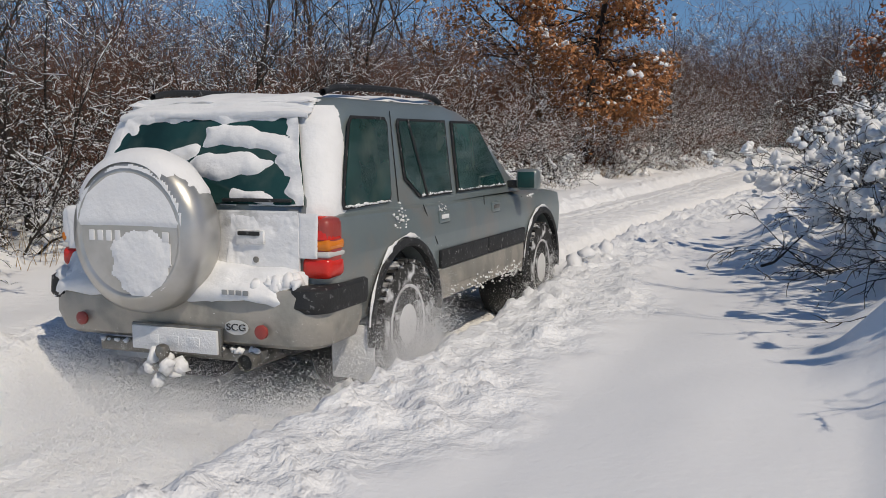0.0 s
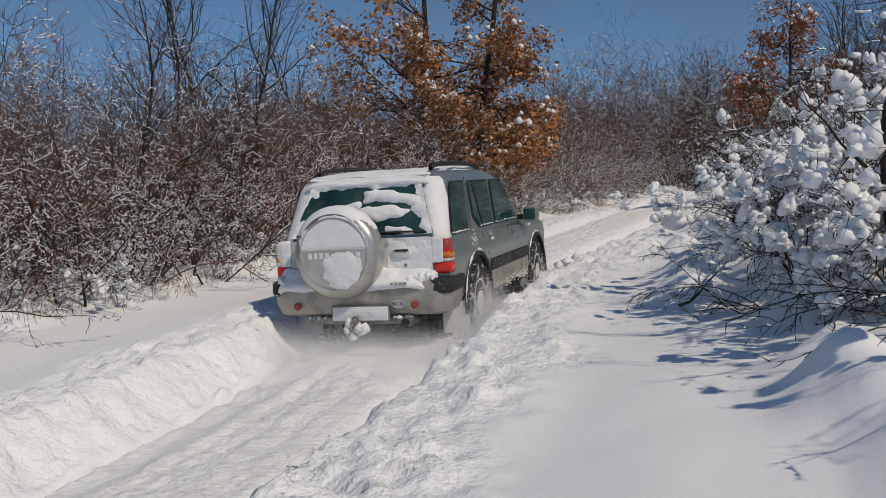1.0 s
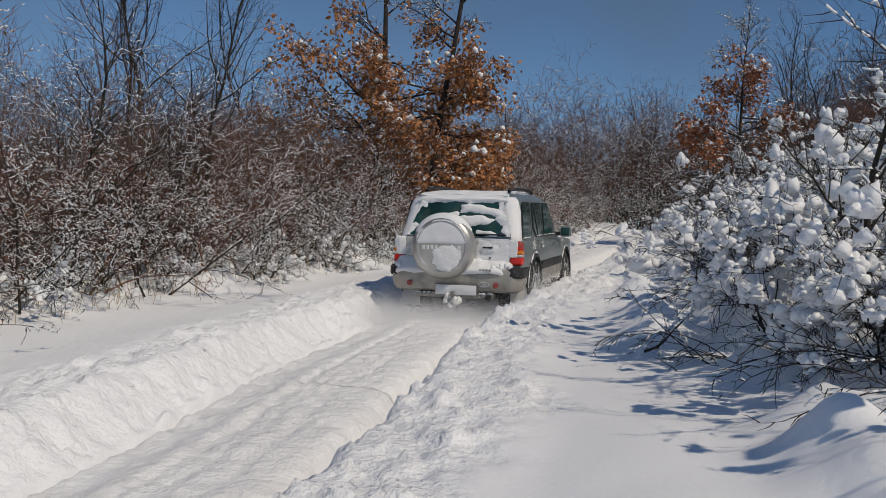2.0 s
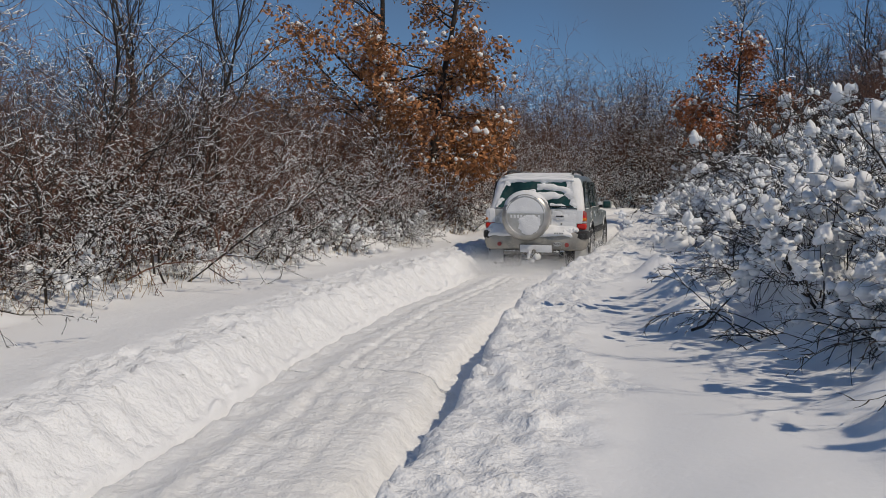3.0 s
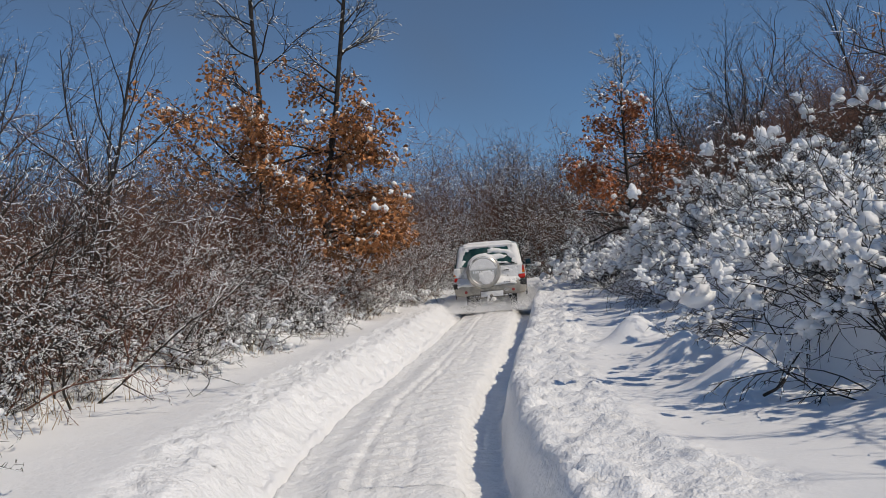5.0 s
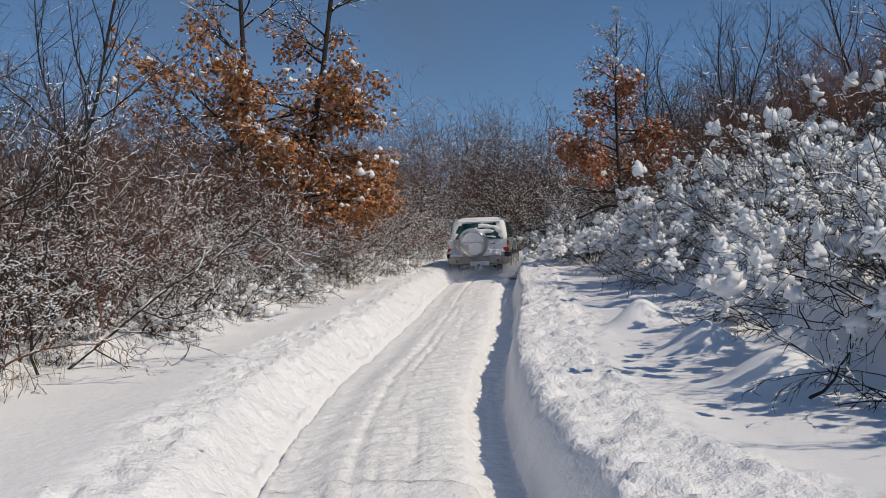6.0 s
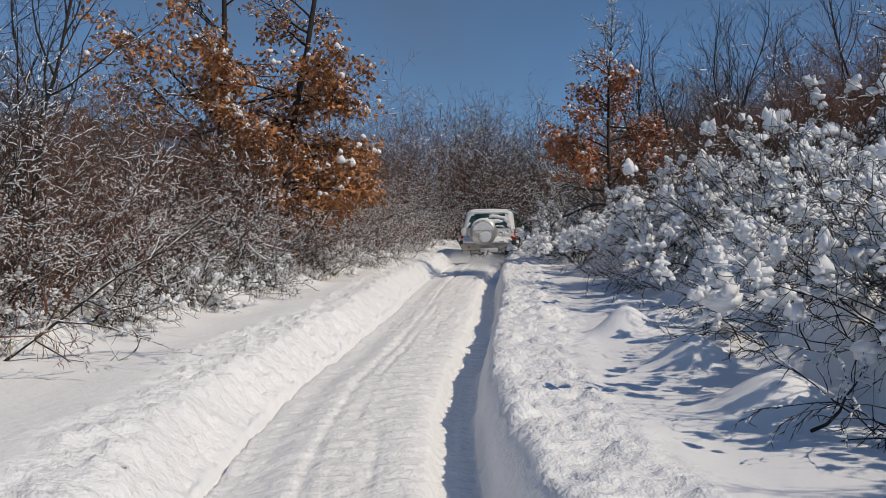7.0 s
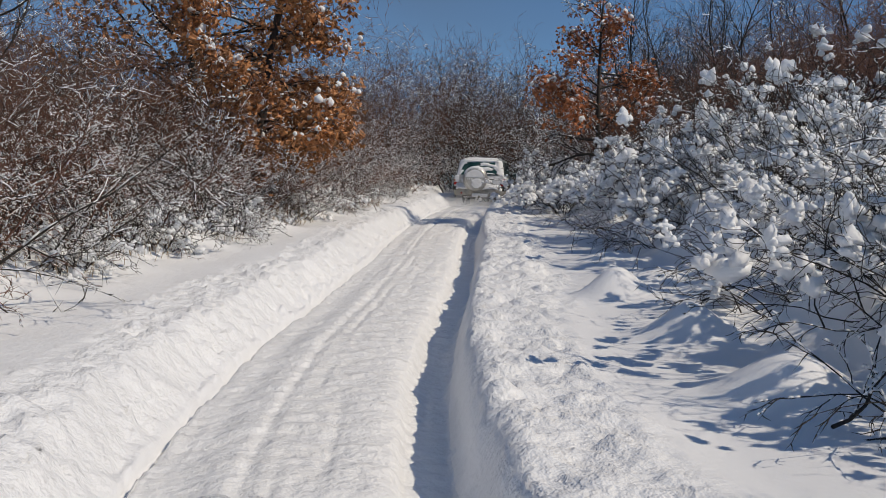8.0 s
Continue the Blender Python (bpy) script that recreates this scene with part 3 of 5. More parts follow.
def brambles(rng):
    """Bare thorny shoots that arch out over the snow, a leaning sapling and a fallen branch."""
    for u, v, reach, n, tall in ((1.9, 3.5, 1.4, 5, .6), (3.0, 3.4, 1.0, 4, .8), (4.7, 3.2, 0.9, 4, .7), (7.7, 3.6, 1.5, 4, 1.2), (6.2, 3.4, 0.9, 4, .7), (10.0, 3.3, 1.1, 4, .9), (0.7, 3.9, 1.1, 4, .6), (5.4, 3.1, 1.0, 6, 1.0), (8.8, 3.2, 1.2, 6, 1.0), (11.6, 3.0, 1.1, 6, .9), (13.0, 2.9, 1.2, 6, .9), (14.6, 2.8, 1.1, 6, .9), (16.4, 2.7, 1.2, 5, .9), (7.0, 3.0, 1.0, 6, 1.1), (4.0, 2.9, 1.0, 6, .8)):
        segs = []
        x, y, z = spot(u, v)
        for _ in range(n):
            side = -ASIDE * rng.uniform(.6, 1.2) + AHEAD * rng.normal(0, .55)
            grow(rng, (rng.normal(0, .15), rng.normal(0, .15), 0), (side[0], side[1], tall * rng.uniform(.5, 1.5)), reach * rng.uniform(.6, 1.15), 0.007, 2, (5, 3), 7, 0.17, -0.11, (0.4, 1.0), 0.3, (0.25, 0.45), segs)
        root = plant("bramble", "bare thorny bramble shoots arching over the snow", "bramble", "brambles beside the track", segs, M_BARK, rng, 0.10, 3, 1.0, 0.006, None, None, 0.6)
        root.matrix_basis = pose(x, y, z - 0.03)
    segs = []
    grow(rng, (0, 0, 0), (-0.30, 0.1, 1), 2.1, 0.032, 2, (9, 5), 7, 0.10, 0.0, (0.5, 1.1), 0.3, (0.4, 0.6), segs)
    cap = [(segs[5][1] + np.array((rng.normal(0, .06), rng.normal(0, .06), .03)), rng.uniform(.02, .045)) for _ in range(10)] + [(segs[int(rng.integers(len(segs)))][1], rng.uniform(.012, .028)) for _ in range(24)]
    root = plant("sapling", "small leaning bare sapling capped with snow", "tree", "", segs, M_BARK, rng, 0.35, 5, 1.1, 0.009, None, cap, 0.5)
    root.matrix_basis = pose(*spot(3.0, 3.55))
    x, y, z = spot(4.1, 2.35)
    segs = []
    grow(rng, (0, 0, 0.02), (0.95, -0.30, 0.03), 0.62, 0.012, 2, (5, 3), 6, 0.30, 0.01, (0.4, 0.9), 0.2, (0.3, 0.6), segs)
    cap = [(segs[5][1] + rng.normal(0, .03, 3) + np.array((0, 0, .05)), rng.uniform(.05, .08)) for _ in range(7)]
    root = plant("fallen_branch", "fallen twig half buried in snow", "branch", "", segs, M_BARK, rng, 0.8, 4, 1.1, 0.012, None, cap, 0.2)
    root.matrix_basis = pose(x, y, z + 0.03)


def vegetation():
    rng = np.random.default_rng(5)
    big = oak(101, 9.0, 2.95, 0.7, 4.9, 19000, M_LEAF, "oak_tree", "twin-stemmed oak keeping orange-brown dry leaves under snow", True)
    put(big, 17.2, -4.72, -27, 1.08)
    red = oak(102, 5.2, 1.75, 1.3, 4.2, 4000, M_LEAFRED, "oak_tree", "slim young oak with russet dry leaves and snow")
    put(red, 20.4, 3.25, 10)
    young = oak(103, 6.4, 2.6, 2.2, 5.8, 800, M_LEAF, "oak_tree", "bare oak with a few orange leaves on the slope")
    put(young, 11.3, 7.6, 80)
    put(copy_thing(young, Matrix.Identity(4)), 17.5, 9.5, 200, 0.8)
    tall = [tall_bare(201 + i, 7.5 + 0.7 * i, "tall bare tree with thin snow-dusted branches") for i in range(4)]
    stand(tall, [(11.2, -6.6, .55), (9.0, -9.0, .6), (14.0, -8.6, .65), (5.0, -9.5, .5), (19.0, -8.5, .9), (2.0, -8.0, .65), (17.0, -10.5, .9), (-0.5, -9.0, .7), 
                 (25, 10, .6), (22, 12, .65), (28, 9, .6), (31, 13, .7), (19, 14, .65), (16, 13, .6), (37, -3, .65), (40, 3, .7), (35, -8, .65), (43, -6, .7), (39, 9, .65), (46, -1, .75)], rng)
    for k, (u, v, size, turn) in enumerate(((4.45, -3.35, .27, 40), (6.2, -4.1, .50, 130), (2.9, -4.2, .48, 250), (9.2, -4.3, .52, 300))):
        put(copy_thing(tall[k], Matrix.Identity(4)), u, v, turn, size)
    tang = [tangle(351 + i, 1.6 + 0.2 * i, M_BARK if i % 2 else M_TWIGRED) for i in range(4)]
    where = [(u + rng.uniform(-.3, .3), float(rim_left(u)) - 0.55 - 0.8 * k + rng.uniform(-.3, .3), rng.uniform(.75, 1.0) + 0.18 * k) for k in range(2) for u in np.arange(-1.5 + 0.4 * k, 31, 1.0 + 0.1 * k)]
    where += [(32.6 + 0.9 * k + rng.uniform(-.4, .4), v + rng.uniform(-.3, .3), rng.uniform(.85, 1.1) + 0.25 * k) for k in range(3) for v in np.arange(-9, 8.0, 1.2)]
    stand(tang, where, rng)
    shr = [thicket(301 + i, 3.1 + 0.35 * (i % 3), M_TWIG if i % 2 else M_TWIGRED, 11, 0.2) for i in range(5)]
    where = [(u + rng.uniform(-.6, .6), float(rim_left(u)) - 1.7 - 0.85 * k + rng.uniform(-.4, .4), rng.uniform(.68, 1.0)) for k in range(6) for u in np.arange(-1 + 0.6 * (k % 2), 31, 1.0 + 0.13 * k)]
    where += [(u + rng.uniform(-.8, .8), v + rng.uniform(-.6, .6), rng.uniform(1.1, 1.5) + 0.04 * (u - 32)) for u in (35, 37, 39.5, 43) for v in np.arange(-12, 11, 1.3)]
    where = [w for w in where if not (15.0 < w[0] < 19.4 and -5.6 < w[1] < 0)]
    stand(shr, where, rng)
    hill = [thicket(331 + i, 2.1, M_TWIGRED, 11, 0.03, "hillside_shrub", "leafless reddish shrub on the snowy slope", "shrubs on the slope") for i in range(3)]
    where = [(u + rng.uniform(-.7, .7), v + rng.uniform(-.6, .6), rng.uniform(.75, 1.2)) for v in (4.9, 6.0, 7.2, 8.6, 10.2, 12.5, 15.0, 18.0) for u in np.arange(4 + v * .4, 36, 1.35 + 0.07 * v)]
    where += [(u + rng.uniform(-.7, .7), v + rng.uniform(-.6, .6), rng.uniform(1.5, 2.0)) for v in (10.5, 13.0) for u in np.arange(15, 34, 1.6)]
    where = [w for w in where if w[0] > 12.5 or w[1] > 7.4]     # a bare white slope lies open here
    stand(hill, where, rng)
    lowb = [snow_bush(401 + i, 1.05 + 0.08 * i, 12, 74, 0.105, 0.18) for i in range(4)]
    where = [(3.3, 3.4, .7), (4.0, 3.2, .75), (4.9, 3.25, .75), (5.8, 3.25, .72), (6.8, 3.4, .7), (2.5, 3.6, .7), (0.2, 4.9, .9), (1.4, 4.6, .9), (2.4, 4.3, .9), (3.2, 4.6, 1), (3.4, 3.75, .8), (4.2, 4.1, .9), (5.0, 4.3, .8), (5.6, 3.9, .75), (7.0, 4.0, .85), (8.4, 3.9, .85), (9.1, 4.5, .9), (9.8, 3.8, .9), (10.5, 4.6, 1.0), (11.3, 3.6, .9), (12.0, 4.4, 1.15),
             (12.7, 3.5, .95), (13.4, 4.3, 1.2), (14.2, 3.5, 1.0), (15.0, 4.3, 1.2), (15.7, 3.4, 1.0), (16.6, 4.1, 1.2), (17.6, 3.3, 1.0), (18.6, 4.0, 1.2), (19.6, 3.3, 1.0), (20.8, 2.6, 1.0), (22.4, 2.5, 1.1), (23.6, 2.4, 1.15), (25, 2.7, 1.15), (26.2, 3.0, 1.2), (27.4, 3.2, 1.2), (28.8, 3.3, 1.2), (30.2, 3.4, 1.2), (31.6, 3.5, 1.2)]
    where += [(u + rng.uniform(-.3, .3), rng.uniform(5.2, 6.2), rng.uniform(.9, 1.25)) for u in np.arange(11.5, 22, 1.1)]
    stand(lowb, where, rng)
    rim = [snow_bush(451 + i, 0.8, 11, 38, 0.066, 0.5) for i in range(3)]
    where = [(u + rng.uniform(-.3, .3), float(rim_left(u)) - 0.25 + rng.uniform(-.35, .3), rng.uniform(.5, .95)) for u in np.arange(-1, 30, 0.95)]
    stand(rim, where, rng)
    brambles(rng)
    for k, (u, v, size) in enumerate(((23.0, 4.6, .55), (24.2, 4.2, .5), (25.0, 5.4, .6), (26.2, 4.5, .55), (27.0, 5.8, .62), (28.0, 4.6, .55), (29.0, 5.6, .6), (30.0, 4.5, .55), (31.0, 5.6, .62), (26.6, 7.0, .65), (28.6, 7.2, .65), (30.6, 7.0, .65))):
        put(copy_thing(tall[k % 4], Matrix.Identity(4)), u, v, 67 * k, size)
        put(copy_thing(hill[k % 3], Matrix.Identity(4)), u + 0.3, v - 0.4, 41 * k, 1.35)
        put(copy_thing(tang[k % 4], Matrix.Identity(4)), u - 0.3, v - 0.9, 97 * k, 1.3)
    # far woods on both sides and across the end, nobody could count them
    segs = []
    for _ in range(1300):
        side = rng.random()
        if side < 0.40:
            u, v = rng.uniform(-8, 60), -rng.uniform(8, 30)
        elif side < 0.70:
            u, v = rng.uniform(44, 85), rng.uniform(-40, 40)
        else:
            u, v = rng.uniform(12, 60), rng.uniform(14, 46)
        x, y, z = spot(u, v)
        h = rng.uniform(3.0, 6.0) + (2.0 if 0.4 < side < 0.7 else 0.0)
        grow(rng, (x, y, z - 0.1), (rng.normal(0, .1), rng.normal(0, .1), 1), h, 0.028, 1, (13,), 5, 0.08, 0.03, (0.3, 0.8), 0.15, (0.25, 0.45), segs)
    woods = mesh_object("far_woods", *tubes(segs, 3), M_TWIG)
    tagged(woods, "leafless brown woodland beyond the snowy track", "woods", kind="stuff")
    # dry stalks along the left rim
    stalks = []
    for _ in range(700):
        u = rng.uniform(-1, 24)
        v = float(rim_left(u)) + 0.25 - abs(rng.normal(0, .5))
        x, y, z = spot(u, v)
        grow(rng, (x, y, z - 0.03), (rng.normal(0, .25), rng.normal(0, .25), 1), rng.uniform(.15, .5), 0.004, 0, (), 3, 0.12, 0, out=stalks)
    tagged(mesh_object("dry_grass", *tubes(stalks, 3), M_GRASS), "dry straw-coloured grass stalks poking through snow", "grass", kind="stuff")


vegetation()


# ---- the car: x to its right, y ahead from the rear axle, z up from the tyres' foot ----
def outline(yr, yf, hw, rad, n=5):
    """Rounded plan outline, counter-clockwise."""
    pts = []
    for cx, cy, a0 in ((hw - rad, yr + rad, -90), (hw - rad, yf - rad, 0), (-hw + rad, yf - rad, 90), (-hw + rad, yr + rad, 180)):
        for i in range(n + 1):
            a = radians(a0 + 90 * i / n)
            pts.append((cx + rad * math.cos(a), cy + rad * math.sin(a)))
    return pts


def loft(levels, cap_top=True, cap_bottom=True):
    """Stacks plan outlines: (z, rear, front, half width, corner radius[, z at the front])."""
    bm = bmesh.new()
    rings = []
    for lv in levels:
        z, yr, yf, hw, rad = lv[:5]
        zf = lv[5] if len(lv) > 5 else z
        rings.append([bm.verts.new((x, y, z + (zf - z) * max(0.0, (y - yr) / (yf - yr)))) for x, y in outline(yr, yf, hw, rad)])
    for a, b in zip(rings, rings[1:]):
        for i in range(len(a)):
            j = (i + 1) % len(a)
            bm.faces.new((a[i], a[j], b[j], b[i]))
    if cap_bottom:
        bm.faces.new(rings[0][::-1])
    if cap_top:
        bm.faces.new(rings[-1])
    return bm


def box(size, centre_at, bevel=0.01, segments=2):
    bm = bmesh.new()
    bmesh.ops.create_cube(bm, size=1.0, matrix=Matrix.Translation(centre_at) @ Matrix.Diagonal((*size, 1)))
    if bevel:
        bmesh.ops.bevel(bm, geom=bm.edges[:], offset=bevel, segments=segments, affect="EDGES", profile=0.6)
    return bm


def lathe(profile, axis, at, steps=40):
    """Turns (radius, along) points round an axis."""
    bm = bmesh.new()
    turn = Vector((0, 0, 1)).rotation_difference(Vector(axis)).to_matrix().to_4x4()
    m = Matrix.Translation(at) @ turn
    rings = []
    for r, h in profile:
        rings.append([bm.verts.new(m @ Vector((r * math.cos(2 * math.pi * i / steps), r * math.sin(2 * math.pi * i / steps), h))) for i in range(steps)])
    for a, b in zip(rings, rings[1:]):
        for i in range(steps):
            j = (i + 1) % steps
            bm.faces.new((a[i], a[j], b[j], b[i]))
    bm.faces.new(rings[0][::-1])
    bm.faces.new(rings[-1])
    return bm


def slab(points, depth, bevel=0.006):
    """A plate from a flat outline in space, thickened against its normal."""
    bm = bmesh.new()
    f = bm.faces.new([bm.verts.new(p) for p in points])
    bm.normal_update()
    n = f.normal.copy()
    ext = bmesh.ops.extrude_face_region(bm, geom=[f])
    bmesh.ops.translate(bm, vec=n * depth, verts=[e for e in ext["geom"] if isinstance(e, bmesh.types.BMVert)])
    if bevel:
        bmesh.ops.bevel(bm, geom=bm.edges[:], offset=bevel, segments=2, affect="EDGES")
    return bm


def crust(rng, points, thick, cells=26, ragged=0.12, seed=0.0, keep=None, grain=None):
    """Caked snow on a four-cornered face (a, b, c, d): a bulging sheet whose torn rim dips below the face."""
    a, b, c, d = [np.array(p, float) for p in points]
    nrm = np.cross(b - a, d - a)
    nrm = nrm / np.linalg.norm(nrm)
    bm = bmesh.new()
    grid = {}
    for i in range(cells + 1):
        for j in range(cells + 1):
            s, t = i / cells, j / cells
            p = a * (1 - s) * (1 - t) + b * s * (1 - t) + c * s * t + d * (1 - s) * t
            nz = noise.fractal(Vector((s * 4 + seed, t * 4, seed)) if grain is None else Vector(p * grain) + Vector((seed, 0, 0)), 1.0, 2.0, 3)
            f = (min(s, 1 - s, t, 1 - t) + ragged * nz) if keep is None else keep(s, t, nz)
            if f > -0.07:
                h = thick * (1 - math.exp(-max(f, 0) * 16)) * (1 + 0.35 * nz) if f > 0 else f * thick * 9
                grid[i, j] = bm.verts.new(p + nrm * (h + 0.001))
    for (i, j) in list(grid):
        q = [(i, j), (i + 1, j), (i + 1, j + 1), (i, j + 1)]
        if all(k in grid for k in q):
            bm.faces.new([grid[k] for k in q])
    bmesh.ops.delete(bm, geom=[v for v in bm.verts if not v.link_faces], context="VERTS")
    skirt = bmesh.ops.extrude_edge_only(bm, edges=[e for e in bm.edges if len(e.link_faces) == 1])
    bmesh.ops.translate(bm, vec=Vector(-nrm * 0.006), verts=[g for g in skirt["geom"] if isinstance(g, bmesh.types.BMVert)])
    return bm


def corner_snow(levels, keep):
    """Snow that follows the cabin's own shape a little proud of it, where keep() is above nought."""
    bm = bmesh.new()
    rings = []
    zs = np.linspace(levels[0][0], levels[-1][0], 34)
    cols = list(zip(*levels))
    for z in zs:
        yr, yf, hw, rad = [float(np.interp(z, cols[0], c)) for c in cols[1:5]]
        pts = outline(yr - 0.004, yf, hw + 0.004, rad, 9)
        dense = []
        for k in range(len(pts)):
            x0, y0 = pts[k]
            x1, y1 = pts[(k + 1) % len(pts)]
            m = max(1, int(math.hypot(x1 - x0, y1 - y0) / 0.04)) if max(y0, y1) < 0.2 else 1
            dense.append([(x0 + (x1 - x0) * q / m, y0 + (y1 - y0) * q / m) for q in range(m)])
        rings.append([p for seg in dense for p in seg])
    for z, r in zip(zs, rings):
        idx = np.linspace(0, len(r) - 1, 150)
        row = []
        for q in idx:
            k = int(q)
            x0, y0 = r[k]
            x1, y1 = r[min(k + 1, len(r) - 1)]
            x, y = x0 + (x1 - x0) * (q - k), y0 + (y1 - y0) * (q - k)
            nz = noise.fractal(Vector((x * 5, y * 5, z * 5)), 1.0, 2.0, 3)
            f = keep(x, y, z, nz)
            d = Vector((x, y - 0.2, 0)).normalized()
            g = 0.015 * (1 - math.exp(-f * 18)) * (1 + 0.3 * nz) if f > 0 else max(f, -0.05) * 0.4
            row.append((bm.verts.new((x + d.x * g, y + d.y * g, z)), f))
        rings[list(zs).index(z)] = row
    for a, b in zip(rings, rings[1:]):
        for i in range(len(a) - 1):
            q = (a[i], a[i + 1], b[i + 1], b[i])
            if max(k[1] for k in q) > -0.02:
                bm.faces.new([k[0] for k in q])
    bmesh.ops.delete(bm, geom=[v for v in bm.verts if not v.link_faces], context="VERTS")
    return bm


def hollow(ob, cutters):
    """Cuts round wells out of a mesh for good: (x, y, z, radius, width) along x."""
    made = []
    for x, y, z, r, w in cutters:
        bm = bmesh.new()
        bmesh.ops.create_cone(bm, cap_ends=True, segments=40, radius1=r, radius2=r, depth=w, matrix=Matrix.Translation((x, y, z)) @ Matrix.Rotation(math.pi / 2, 4, "Y"))
        me = bpy.data.meshes.new("well")
        bm.to_mesh(me)
        bm.free()
        cut = new("well", me)
        md = ob.modifiers.new("well", "BOOLEAN")
        md.operation, md.solver, md.object = "DIFFERENCE", "EXACT", cut
        made.append(cut)
    done = bpy.data.meshes.new_from_object(ob.evaluated_get(bpy.context.evaluated_depsgraph_get()))
    ob.modifiers.clear()
    ob.data = done
    done.polygons.foreach_set("use_smooth", [True] * len(done.polygons))
    done.set_sharp_from_angle(angle=radians(32))
    for c in made:
        bpy.data.objects.remove(c)


def wheel(car, x, y, side):
    hub = part("wheel", lathe([(0.16, -0.10), (0.20, -0.11), (0.235, -0.12)], (side, 0, 0), (0, 0, 0)), M_BLACK, car)
    hub.location = (x, y, 0.375)
    bm = lathe([(0.235, -0.11), (0.30, -0.125), (0.352, -0.115), (0.37, -0.085), (0.375, 0), (0.37, 0.085), (0.352, 0.115), (0.30, 0.125), (0.235, 0.11)], (side, 0, 0), (0, 0, 0), 44)
    tread = bmesh.new()
    for i in range(44):
        for off in (-0.075, 0.075):
            a = 2 * math.pi * (i + (0.5 if off > 0 else 0)) / 44
            m = Matrix.Rotation(a, 4, "X") @ Matrix.Translation((off, 0, 0.376))
            bmesh.ops.create_cube(tread, size=1.0, matrix=m @ Matrix.Diagonal((0.085, 0.03, 0.018, 1)))
    part("tyre", bm, M_TYRE, hub)
    part("tread", tread, M_TYRE, hub, "snow-packed tread blocks")["kind"] = "stuff"
    bm = lathe([(0.235, 0.06), (0.238, 0.112), (0.222, 0.116), (0.20, 0.085), (0.08, 0.075), (0.075, 0.10), (0.03, 0.104)], (side, 0, 0), (0, 0, 0))
    for i in range(5):
        m = Matrix.Rotation(2 * math.pi * i / 5, 4, "X") @ Matrix.Translation((side * 0.092, 0, 0.14))
        bmesh.ops.create_cube(bm, size=1.0, matrix=m @ Matrix.Diagonal((0.03, 0.075, 0.17, 1)))
    part("rim", bm, M_RIM, hub, "alloy rim packed with snow")
    part("rim_snow", lathe([(0.222, 0.085), (0.21, 0.103), (0.15, 0.108), (0.09, 0.112), (0.03, 0.113)], (side, 0, 0), (0, 0, 0)), M_CARSNOW, hub, "snow packed into the rim")
    return hub


def text_mesh(body, size, mat, m, parent, name):
    cu = bpy.data.curves.new(name, "FONT")
    cu.body, cu.size, cu.extrude, cu.align_x, cu.align_y = body, size, 0.002, "CENTER", "CENTER"
    tmp = new(name, cu)
    me = bpy.data.meshes.new_from_object(tmp.evaluated_get(bpy.context.evaluated_depsgraph_get()))
    bpy.data.objects.remove(tmp)
    me.materials.clear()
    me.materials.append(mat)
    ob = new(name, me)
    ob.parent = parent
    ob.matrix_basis = m
    return ob


def side_y(z):
    """Half width of the glasshouse at a height."""
    return 0.815 - 0.055 * max(0.0, (z - 1.05) / 0.53)


